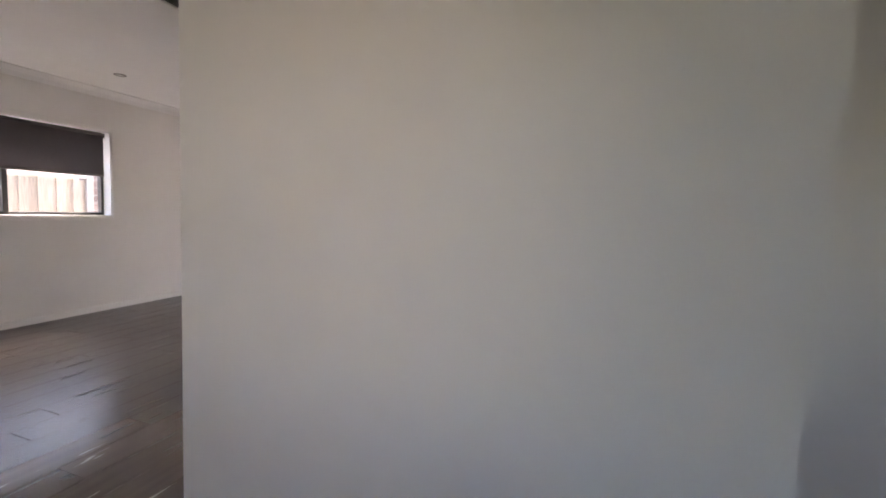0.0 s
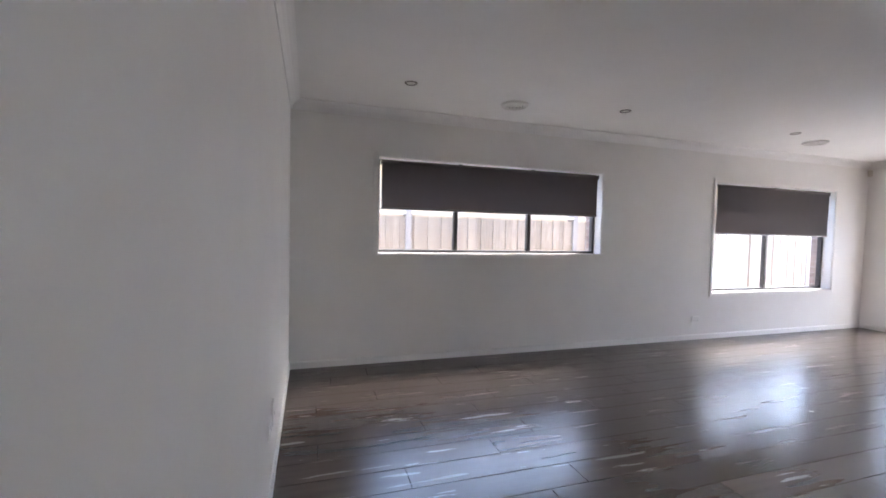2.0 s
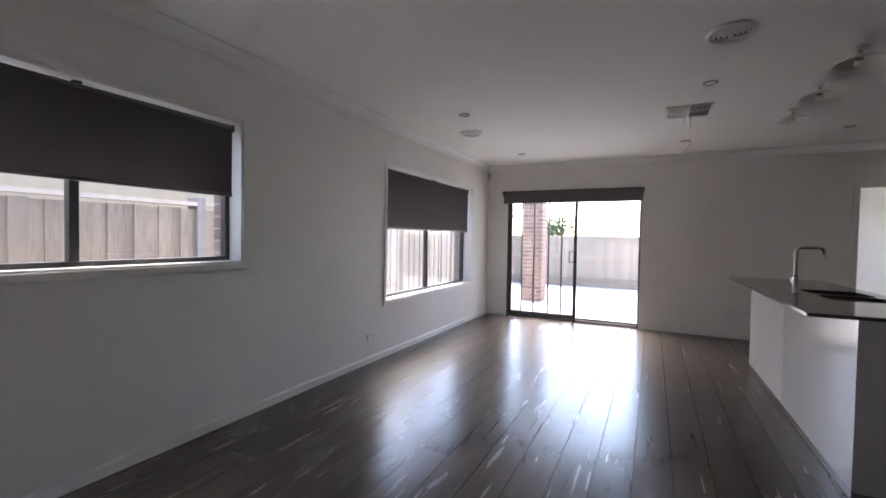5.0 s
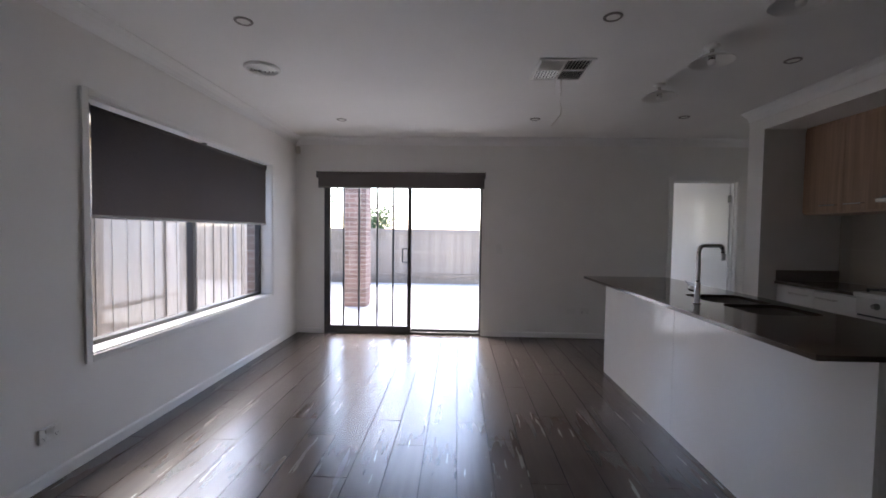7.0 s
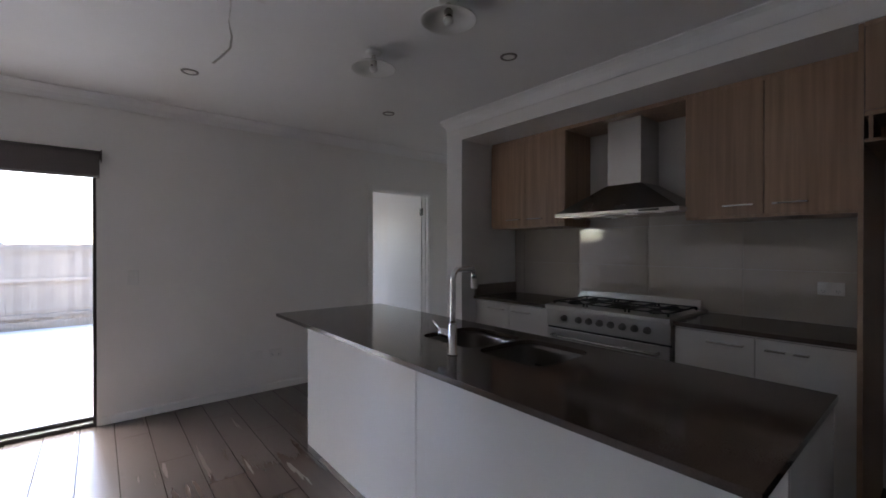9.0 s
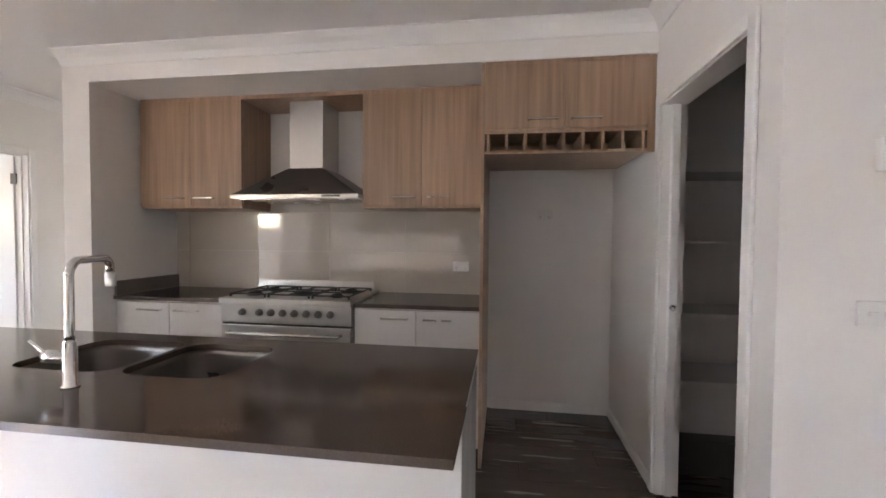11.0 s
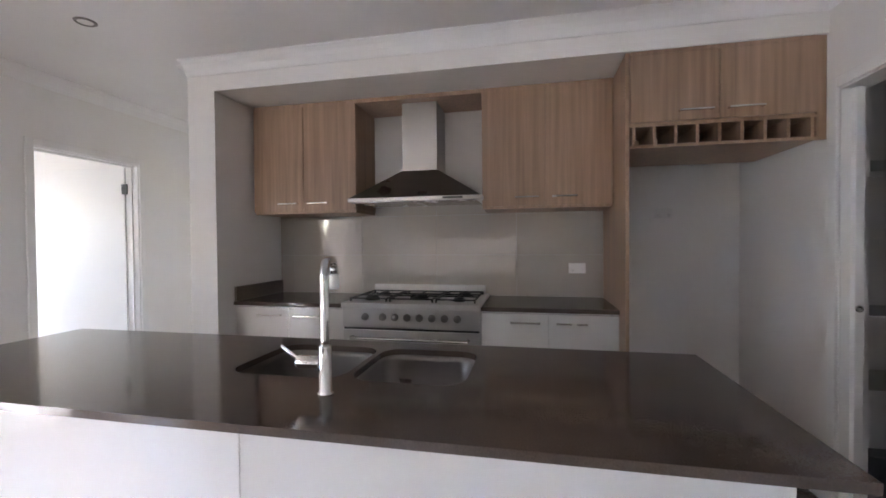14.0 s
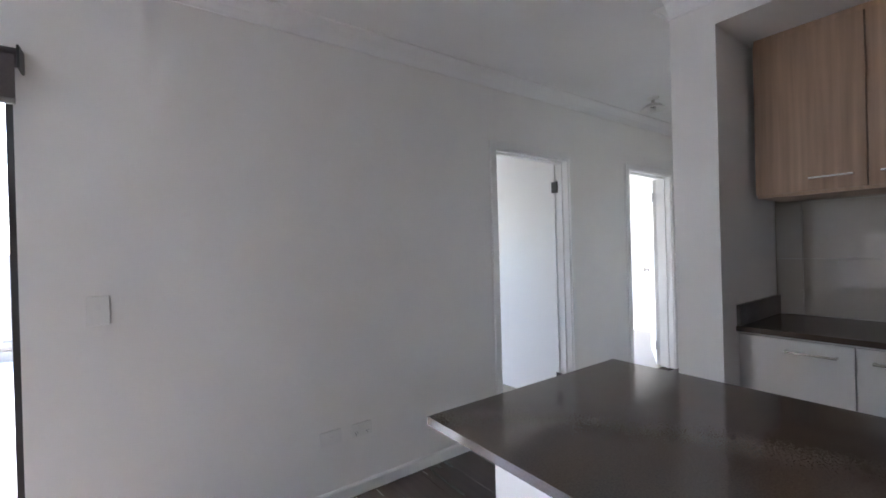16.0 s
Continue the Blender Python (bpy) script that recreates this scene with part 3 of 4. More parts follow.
def mixer_tap():
    x, y = -1.243, 5.493
    ux, uy = 0.946, 0.324         # the spout is swung a little towards the yard

    def along(d, z):
        return (x + ux * d, y + uy * d, IZ + z)
    t = thing("mixer_tap", (x, y, IZ), "tall chrome gooseneck mixer tap on benchtop", "tap")
    local(t, "base", lathe([(0, 0), (0.021, 0), (0.021, 0.005), (0.0165, 0.007), (0.0165, 0.122), (0.015, 0.125), (0, 0.125)], (x, y, IZ)), CHROME, "chrome body")
    r = 0.042
    pts = [along(0, 0.12 + 0.0195 * i) for i in range(10)]
    pts += [along(r - r * math.cos(a), 0.297 + r * math.sin(a)) for a in [math.pi / 2 * k / 8 for k in range(1, 9)]]
    pts += [along(0.09, 0.339), along(0.155, 0.339)]
    pts += [along(0.155 + 0.03 * math.sin(a), 0.309 + 0.03 * math.cos(a)) for a in [math.pi / 2 * k / 6 for k in range(1, 7)]]
    pts += [along(0.187, 0.292)]
    local(t, "spout", tube(pts, 0.0118, 14), CHROME, "chrome gooseneck spout")
    local(t, "nozzle", lathe([(0, 0), (0.012, 0), (0.0145, 0.004), (0.0145, 0.042), (0, 0.042)], along(0.188, 0.25)), PLASTIC, "pale pull-out nozzle")
    cart = local(t, "cartridge", lathe([(0, 0), (0.0175, 0), (0.0175, 0.06), (0.0145, 0.065), (0, 0.065)], (x, y + 0.014, IZ + 0.08), Euler((radians(-90), 0, 0)).to_matrix()), CHROME, "chrome side cartridge")
    lev = tube([(x, y + 0.072, IZ + 0.085), (x, y + 0.084, IZ + 0.092), (x - 0.006, y + 0.122, IZ + 0.12)], 0.0048, 8)
    bmesh.ops.translate(lev, verts=lev.verts, vec=-t.location)
    part("lever", lev, CHROME, cart, "slim chrome lever")


mixer_tap()

# ---- kitchen wall run ----
ST0, ST1 = 5.275, 6.175       # stove between these
CTX = 0.30                    # front edge of the wall benchtop
BZ = 0.905
for a, b, side in ((ST1, YK, True), (4.478, ST0, False)):
    t = thing("benchtop", ((CTX + XR) / 2, (a + b) / 2, BZ - 0.025), "dark brown polished stone benchtop beside stove", "benchtop", "kitchen wall benchtops")
    local(t, "slab", box((CTX, a + 0.003, BZ - 0.025), (XR - 0.009, b - 0.001, BZ), 0.002), STONE)
    if side:
        local(t, "upstand", box((CTX + 0.01, YK - 0.02, BZ + 0.0005), (XR - 0.009, YK - 0.001, BZ + 0.1), 0.002), UPSTAND, "short taupe stone upstand")


def base_cabinet(a, b, doors):
    c = thing("base_cabinet", (0.6, (a + b) / 2, 0), "gloss white base cabinet with bar handles", "cabinet", "kitchen base cabinets")
    local(c, "body", box((CTX + 0.045, a + 0.002, 0.13), (XR - 0.012, b - 0.002, BZ - 0.027)), GLOSS)
    local(c, "kickboard", box((CTX + 0.09, a + 0.002, 0.0), (CTX + 0.105, b - 0.002, 0.128)), GLOSS)
    w = (b - a) / doors
    for i in range(doors):
        y0 = a + i * w
        d = local(c, "cabinet_door", box((CTX + 0.022, y0 + 0.0025, 0.132), (CTX + 0.042, y0 + w - 0.0025, BZ - 0.038), 0.002), GLOSS, "gloss white door")
        h = moved(bar_handle(0.175), (CTX + 0.022, y0 + w / 2 + (0.065 if i == 0 else -0.065), BZ - 0.088))
        bmesh.ops.translate(h, verts=h.verts, vec=-c.location)
        part("handle", h, NICKEL, d, "satin metal bar handle")
    return c


base_cabinet(4.478, ST0, 2)
base_cabinet(ST1, YK - 0.002, 2)
bp = thing("fridge_side_panel", (0.55, 4.468, 0), "tall oak-look panel beside fridge space", "panel")
local(bp, "panel", box((XK + 0.012, 4.459, 0), (XF - 0.002, 4.477, HK - 0.002), 0.001), OAK)


def wall_cabinet(a, b, label):
    c = thing("wall_cabinet", (0.7, (a + b) / 2, 1.53), label, "cabinet", "oak wall cabinets")
    zt = HK - 0.03
    local(c, "body", box((0.52, a, 1.535), (XR - 0.012, b, zt), 0.001), OAK)
    local(c, "bottom_board", box((0.512, a + 0.004, 1.514), (XR - 0.012, b - 0.004, 1.5345), 0.001), OAK, "oak-look bottom board")
    w = (b - a) / 2
    for i in range(2):
        y0 = a + i * w
        d = local(c, "cabinet_door", box((0.5, y0 + 0.002, 1.53), (0.519, y0 + w - 0.002, zt), 0.0015), OAK, "oak-look door with vertical grain")
        h = moved(bar_handle(0.15), (0.5, y0 + w / 2 + (0.085 if i == 0 else -0.085), 1.585))
        bmesh.ops.translate(h, verts=h.verts, vec=-c.location)
        part("handle", h, NICKEL, d, "satin metal bar handle")
    return c


wall_cabinet(6.16, YK - 0.03, "oak-look wall cabinet beside rangehood")
wall_cabinet(4.479, 5.285, "oak-look wall cabinet beside rangehood")
lp = thing("scribe_strip", (0.69, 5.7, HK - 0.03), "oak-look strip above the wall cabinets", "panel")
local(lp, "strip", boxes([((0.505, 4.479, HK - 0.029), (XR - 0.012, 6.955, HK - 0.002))], 0.001), OAK)

def fridge_cabinet():
    c = thing("overhead_cabinet", (0.6, 4.02, 1.78), "oak-look overhead cabinet with wine cubbies above fridge space", "cabinet")
    y0, y1 = 3.60, 4.457
    zd, zw, zb = 1.925, 1.912, 1.79
    x = XK + 0.005
    local(c, "body", box((x + 0.02, y0, zw), (x + 0.6, y1, HK - 0.002), 0.001), OAK)
    local(c, "filler", box((x + 0.01, YB1 + 0.002, zb), (x + 0.03, y0 - 0.001, HK - 0.002), 0.001), OAK)
    local(c, "top_board", box((x, y0, HK - 0.022), (x + 0.0195, y1, HK - 0.002), 0.001), OAK)
    w = (y1 - y0) / 2
    for i in range(2):
        a = y0 + i * w
        d = local(c, "cabinet_door", box((x, a + 0.002, zd), (x + 0.019, a + w - 0.002, HK - 0.024), 0.0015), OAK, "oak-look door")
        h = moved(bar_handle(0.16), (x, a + w / 2 + (0.10 if i == 0 else -0.10), zd + 0.045))
        bmesh.ops.translate(h, verts=h.verts, vec=-c.location)
        part("handle", h, NICKEL, d, "satin metal bar handle")
    rack = local(c, "wine_rack", box((x, y0, zb), (x + 0.6, y1, zb + 0.014), 0.001), OAK, "oak-look rack base")
    for lo, hi in (((x, y0, zw - 0.012), (x + 0.6, y1, zw - 0.0005)), ((x + 0.3, y0, zb + 0.0145), (x + 0.31, y1, zw - 0.0125))):
        part("board", moved(box(lo, hi, 0.001), -c.location), OAK, rack, "oak-look rack board")
    for i in range(9):
        yy = y0 + 0.02 + (y1 - y0 - 0.04) * i / 8
        dv = box((x + 0.002, yy - 0.007, zb + 0.0145), (x + 0.299, yy + 0.007, zw - 0.0125), 0.001)
        bmesh.ops.translate(dv, verts=dv.verts, vec=-c.location)
        part("divider", dv, OAK, rack, "oak-look divider")


fridge_cabinet()


def range_hood():
    yc = (ST0 + ST1) / 2
    h = thing("range_hood", (0.65, yc, 1.57), "stainless steel canopy range hood over stove", "range hood")
    x0, x1 = 0.39, XR - 0.012
    local(h, "rim", box((x0, ST0, 1.575), (x1, ST1, 1.6), 0.002), STEEL, "stainless steel rim")
    bm = bmesh.new()
    lo = [bm.verts.new(p) for p in ((x0 + 0.005, ST0 + 0.005, 1.6), (x1, ST0 + 0.005, 1.6), (x1, ST1 - 0.005, 1.6), (x0 + 0.005, ST1 - 0.005, 1.6))]
    hi = [bm.verts.new(p) for p in ((0.58, yc - 0.128, 1.80), (x1, yc - 0.128, 1.80), (x1, yc + 0.128, 1.80), (0.58, yc + 0.128, 1.80))]
    for i in range(4):
        bm.faces.new((lo[i], lo[(i + 1) % 4], hi[(i + 1) % 4], hi[i]))
    bm.faces.new(hi)
    bm.faces.new(lo[::-1])
    bmesh.ops.recalc_face_normals(bm, faces=bm.faces)
    # canopy's shade is in its colour; rim and chimney keep the lighter steel
    local(h, "canopy", bm, DARKSTEEL, "brushed steel pyramid canopy with shade in its colour")
    local(h, "chimney", box((0.585, yc - 0.123, 1.8005), (x1, yc + 0.123, HK - 0.031), 0.002), STEEL, "brushed steel chimney")
    for i in range(2):
        local(h, "filter", box((x0 + 0.05, ST0 + 0.04 + i * 0.42, 1.569), (x1 - 0.08, ST0 + 0.44 + i * 0.42, 1.5745), 0.001), NICKEL, "mesh filter")
    panel = local(h, "control_panel", box((x0 - 0.002, yc - 0.33, 1.581), (x0 - 0.0003, yc - 0.2, 1.594)), BLACK, "small dark control strip")


range_hood()


def stove():
    y0, y1 = ST0 + 0.005, ST1 - 0.005
    x0, x1 = 0.285, XR - 0.012
    s = thing("stove", (0.58, (y0 + y1) / 2, 0), "wide stainless steel freestanding gas stove", "stove")
    local(s, "body", box((x0 + 0.03, y0, 0.12), (x1, y1, 0.885), 0.003), STEEL, "stainless steel body")
    local(s, "hob", box((x0 - 0.02, y0 - 0.004, 0.8855), (x1, y1 + 0.004, 0.92), 0.006), STEEL, "stainless steel hob")
    local(s, "plinth", box((x0 + 0.07, y0 + 0.01, 0), (x1, y1 - 0.01, 0.119)), BLACK)
    fascia = local(s, "control_panel", box((x0 + 0.002, y0, 0.76), (x0 + 0.0295, y1, 0.884), 0.003), STEEL, "steel control panel")
    for yy in (6.015, 5.897, 5.817, 5.737, 5.657, 5.577, 5.497, 5.417):
        k = lathe([(0.024, 0), (0.024, 0.006), (0.019, 0.009), (0.017, 0.028), (0.014, 0.031), (0, 0.031)], (x0 + 0.0018, yy, 0.83), Euler((0, radians(-90), 0)).to_matrix(), 16)
        bmesh.ops.translate(k, verts=k.verts, vec=-s.location)
        part("knob", k, DARKSTEEL, fascia, "round dark knob")
    # black strip in front of the steel body, coloured as the gap's shade
    local(s, "gap_strip", box((x0 + 0.012, y0 + 0.004, 0.7455), (x0 + 0.0295, y1 - 0.004, 0.7595)), BLACK, "black strip for the shaded gap under control panel")
    door = local(s, "oven_door", box((x0, y0 + 0.004, 0.28), (x0 + 0.029, y1 - 0.004, 0.745), 0.004), STEEL, "steel oven door")
    gw = box((x0 - 0.0015, y0 + 0.12, 0.36), (x0 - 0.0003, y1 - 0.12, 0.64))
    bmesh.ops.translate(gw, verts=gw.verts, vec=-s.location)
    part("oven_glass", gw, BLACK, door, "dark oven glass")
    hb = tube([(x0 - 0.001, y0 + 0.07, 0.7), (x0 - 0.045, y0 + 0.07, 0.7), (x0 - 0.045, y1 - 0.07, 0.7), (x0 - 0.001, y1 - 0.07, 0.7)], 0.011, 10)
    bmesh.ops.translate(hb, verts=hb.verts, vec=-s.location)
    part("handle", hb, NICKEL, door, "steel bar handle")
    local(s, "storage_drawer", box((x0, y0 + 0.004, 0.13), (x0 + 0.029, y1 - 0.004, 0.27), 0.003), STEEL)
    local(s, "splash_guard", box((x1 - 0.06, y0 + 0.02, 0.9205), (x1 - 0.045, y1 - 0.02, 0.985), 0.003), STEEL, "raised steel back guard")
    for cx, cy, r in ((0.43, y0 + 0.15, 0.04), (0.68, y0 + 0.15, 0.05), (0.55, (y0 + y1) / 2, 0.065), (0.43, y1 - 0.15, 0.05), (0.68, y1 - 0.15, 0.04)):
        local(s, "burner", lathe([(r, 0), (r, 0.012), (r * 0.8, 0.015), (r * 0.8, 0.022), (0, 0.024)], (cx, cy, 0.92), None, 18), IRON, "black gas burner")
    for a, b in ((y0 + 0.03, y0 + 0.285), (y0 + 0.3, y1 - 0.3), (y1 - 0.285, y1 - 0.03)):
        bars = [((0.33, a, 0.936), (0.342, b, 0.945)), ((0.77, a, 0.936), (0.782, b, 0.945)), ((0.5, a, 0.936), (0.51, b, 0.945)), ((0.6, a, 0.936), (0.61, b, 0.945)),
                ((0.342, a, 0.937), (0.77, a + 0.01, 0.944)), ((0.342, b - 0.01, 0.937), (0.77, b, 0.944)), ((0.342, (a + b) / 2 - 0.005, 0.938), (0.77, (a + b) / 2 + 0.005, 0.946))]
        bars += [((x, y, 0.9195), (x + 0.012, y + 0.01, 0.9365)) for x in (0.33, 0.77) for y in (a, b - 0.01)]
        trivet = local(s, "trivet", boxes(bars[:1]), IRON, "cast iron trivet")
        for bar in bars[1:]:
            part("bar", moved(boxes([bar]), -s.location), IRON, trivet)


stove()

# ---- ceiling fittings ----


def downlight(x, y):
    d = thing("downlight", (x, y, H), "small round recessed downlight with white rim", "downlight", "ceiling downlights")
    # the trim is white; grey here puts the recess's shade into its colour
    local(d, "rim", lathe([(0.036, -0.001), (0.038, -0.006), (0.045, -0.007), (0.051, -0.003), (0.052, 0.0)], (x, y, H), None, 28), BLINDBAR, "white rim greyed by painted shade")
    local(d, "lamp_face", lathe([(0.0365, -0.002), (0.03, -0.0015), (0, -0.001)], (x, y, H), None, 28), PLASTIC, "frosted lamp face")
    return d


for x, y in ((-3.9, 1.03), (-3.89, 3.09), (-3.88, 5.37), (-3.895, 7.43), (-1.83, 3.0), (-1.83, 5.34), (-1.875, 7.38), (-0.435, 5.915), (-0.42, 7.285)):
    downlight(x, y)


def round_vent(x, y):
    v = thing("ceiling_vent", (x, y, H), "round white ceiling air vent", "vent", "round ceiling vents")
    local(v, "collar", lathe([(0.10, 0.0), (0.125, 0.0), (0.128, -0.006), (0.118, -0.02), (0.104, -0.024), (0.10, -0.016)], (x, y, H), None, 36), PLASTIC, "white outer ring")
    for r, z in ((0.082, -0.024), (0.058, -0.027), (0.034, -0.03)):
        local(v, "cone_ring", lathe([(r + 0.012, z + 0.012), (r, z), (r - 0.004, z + 0.001), (r + 0.008, z + 0.013)], (x, y, H), None, 32), PLASTIC, "white cone ring")
    local(v, "hub", lathe([(0.016, -0.018), (0.014, -0.032), (0, -0.033)], (x, y, H), None, 20), PLASTIC)
    local(v, "backing", lathe([(0.101, -0.002), (0.0, -0.002)], (x, y, H), None, 32), BLINDBAR, "grey throat")


for x, y in ((-4.1, 2.045), (-4.09, 6.04), (-1.82, 4.48)):
    round_vent(x, y)


def square_vent(cx, cy, hx, hy):
    """A square four-way louvred grille: each quarter has its own run of blades."""
    v = thing("air_vent_grille", (cx, cy, H), "square white louvred ceiling vent with hanging ribbon", "vent", "square ceiling vents")
    f = 0.022
    local(v, "frame", boxes([((cx - hx, cy - hy, H - 0.012), (cx - hx + f, cy + hy, H - 0.0005)), ((cx + hx - f, cy - hy, H - 0.012), (cx + hx, cy + hy, H - 0.0005)),
                             ((cx - hx + f, cy - hy, H - 0.012), (cx + hx - f, cy - hy + f, H - 0.0005)), ((cx - hx + f, cy + hy - f, H - 0.012), (cx + hx - f, cy + hy, H - 0.0005)),
                             ((cx - 0.008, cy - hy + f, H - 0.0125), (cx + 0.008, cy + hy - f, H - 0.0005)), ((cx - hx + f, cy - 0.008, H - 0.012), (cx + hx - f, cy + 0.008, H - 0.0005))], 0.002), PLASTIC, "white frame")
    # no duct is built: a flat black sheet gives its shade
    local(v, "backing", box((cx - hx + f, cy - hy + f, H - 0.003), (cx + hx - f, cy + hy - f, H - 0.0008)), BLACK, "black sheet for the shaded duct")
    for qx in (-1, 1):
        for qy in (-1, 1):
            ax, bx = sorted((cx + qx * 0.01, cx + qx * (hx - f)))
            ay, by = sorted((cy + qy * 0.01, cy + qy * (hy - f)))
            along = qx * qy > 0
            for i in range(7):
                u = (i + 0.5) / 7
                if along:
                    y = ay + u * (by - ay)
                    bl = prism([(-0.006, -0.0112), (-0.0045, -0.0112), (0.006, -0.0035), (0.0045, -0.0035)], (ax, y, H), (bx, y, H), (0, qy, 0))
                else:
                    x = ax + u * (bx - ax)
                    bl = prism([(-0.006, -0.0112), (-0.0045, -0.0112), (0.006, -0.0035), (0.0045, -0.0035)], (x, ay, H), (x, by, H), (qx, 0, 0))
                local(v, "slat", bl, PLASTIC)
    return v


square_vent(-1.93, 6.065, 0.19, 0.195)
square_vent(-1.81, 1.965, 0.19, 0.195)


def ribbon(points, width, label):
    """A thin paper strip tied to a vent that hangs and curls in the draught."""
    r = thing("ribbon", points[0], label, "ribbon", "ribbons on vents")
    bm = bmesh.new()
    rows = []
    for i, p in enumerate(points):
        a = 0.5 * i
        d = Vector((math.cos(a), math.sin(a), 0)) * width / 2
        rows.append((bm.verts.new(Vector(p) - d), bm.verts.new(Vector(p) + d)))
    for a, b in zip(rows, rows[1:]):
        bm.faces.new((a[0], a[1], b[1], b[0]))
    bmesh.ops.solidify(bm, geom=bm.faces[:], thickness=0.0008)
    local(r, "strip", bm, PAPER)


ribbon([(-1.90, 6.17, H - 0.012), (-1.905, 6.175, H - 0.06), (-1.90, 6.18, H - 0.12), (-1.91, 6.18, H - 0.18), (-1.895, 6.185, H - 0.24), (-1.90, 6.19, H - 0.29), (-1.93, 6.195, H - 0.33), (-1.965, 6.2, H - 0.37)], 0.011, "thin white paper strip hanging from ceiling vent")
ribbon([(-1.945, 6.16, H - 0.012), (-1.95, 6.16, H - 0.05), (-1.955, 6.165, H - 0.10), (-1.95, 6.17, H - 0.15)], 0.008, "thin white paper strip hanging from ceiling vent")
ribbon([(-1.83, 2.12, H - 0.012), (-1.835, 2.14, H - 0.06), (-1.83, 2.17, H - 0.12), (-1.86, 2.20, H - 0.16), (-1.84, 2.22, H - 0.18)], 0.011, "thin white paper strip hanging from ceiling vent")


def dish_light(x, y, r, label):
    """A ceiling batten lamp: rose, short stem, lampholder and a shallow white dish shade."""
    d = thing("ceiling_light", (x, y, H), label, "ceiling light", "dish ceiling lights")
    local(d, "rose", lathe([(0.045, 0), (0.045, -0.008), (0.036, -0.016), (0.014, -0.02), (0, -0.02)], (x, y, H), None, 24), PLASTIC, "white ceiling rose")
    local(d, "stem", lathe([(0.012, -0.019), (0.012, -0.05), (0.02, -0.054), (0.02, -0.085), (0, -0.086)], (x, y, H), None, 16), NICKEL, "metal stem")
    prof = [(0.018, -0.045), (0.03, -0.05), (0.06, -0.062), (r * 0.8, -0.082), (r, -0.098), (r + 0.001, -0.1), (r - 0.002, -0.1005), (r * 0.79, -0.085), (0.058, -0.065), (0.029, -0.053), (0.018, -0.048)]
    local(d, "shade", lathe(prof, (x, y, H), None, 40), PLASTIC, "shallow white dish shade")
    local(d, "bulb", lathe([(0.012, -0.084), (0.02, -0.088), (0.024, -0.1), (0.018, -0.115), (0, -0.12)], (x, y, H), None, 16), PLASTIC, "unlit white bulb")


for y in (5.02, 5.70, 6.38):
    dish_light(-1.09, y, 0.13, "unlit white dish ceiling light above island")
dish_light(1.42, 7.93, 0.10, "unlit white dish ceiling light in passage")
se = thing("motion_detector", (-4.66, 8.24, 2.33), "small cream alarm detector in wall corner", "detector")
sb = box((-0.026, -0.02, -0.045), (0.026, 0.02, 0.045), 0.008)
bmesh.ops.rotate(sb, verts=sb.verts, cent=(0, 0, 0), matrix=Euler((radians(-8), 0, radians(45))).to_matrix())
bmesh.ops.translate(sb, verts=sb.verts, vec=(-0.02, 0.02, 0))
part("housing", sb, CREAM, se)

# ---- wall plates ----


def plate(name, at, out, w, h, label, category, rockers=(), slots=(), mat=PLASTIC, group=""):
    """A wall plate at a place on a wall; out: the wall's normal. rockers and slots: (u, v, w, h) on its face."""
    n = Vector(out)
    side = Vector((0, 0, 1)).cross(n)
    p = thing(name, at, label, category, group)
    m = Matrix((side, Vector((0, 0, 1)), n)).transposed().to_4x4()
    def put(nm, bm, mt, lab=""):
        bmesh.ops.transform(bm, matrix=m, verts=bm.verts)
        return part(nm, bm, mt, p, lab)
    put("cover", box((-w / 2, -h / 2, 0), (w / 2, h / 2, 0.010), 0.003), mat)
    for u, v, a, b in rockers:
        put("rocker", box((u - a / 2, v - b / 2, 0.0101), (u + a / 2, v + b / 2, 0.015), 0.0015), mat, "small white rocker switch")
    for u, v, a, b in slots:
        put("slot", box((u - a / 2, v - b / 2, 0.0101), (u + a / 2, v + b / 2, 0.0107)), BLACK, "dark pin slot")
    return p


GPO_R = [(-0.022, 0.018, 0.012, 0.018), (0.022, 0.018, 0.012, 0.018)]
GPO_S = [(s * 0.032 + t * 0.007, -0.012, 0.002, 0.008) for s in (-1, 1) for t in (-1, 1)] + [(s * 0.032, -0.022, 0.002, 0.008) for s in (-1, 1)]


def socket(at, out, label="white double power outlet on wall"):
    return plate("power_outlet", at, out, 0.116, 0.073, label, "power outlet", GPO_R, GPO_S, group="power outlets")


socket((XW, 5.02, 0.265), (1, 0, 0), "white double power outlet low on wall")
socket((-2.66, YS, 0.39), (0, 1, 0), "white double power outlet low on wall")
plate("aerial_outlet", (-2.84, YS, 0.39), (0, 1, 0), 0.073, 0.116, "white aerial wall plate", "wall plate", [(0, 0, 0.02, 0.02)])
socket((-1.04, YN, 0.345), (0, -1, 0), "white double power outlet low on wall")
plate("aerial_outlet", (-1.215, YN, 0.345), (0, -1, 0), 0.116, 0.073, "white aerial wall plate low on wall", "wall plate", [(0.0, 0, 0.016, 0.016)])
plate("light_switch", (-2.13, YN, 1.107), (0, -1, 0), 0.073, 0.116, "white light switch beside sliding door", "light switch", [(0, 0.01, 0.012, 0.022)])
plate("light_switch", (-0.81, YS, 1.142), (0, 1, 0), 0.116, 0.07, "white light switch plate at room entry", "light switch", [(-0.016, 0, 0.014, 0.022), (0.016, 0, 0.014, 0.022)])
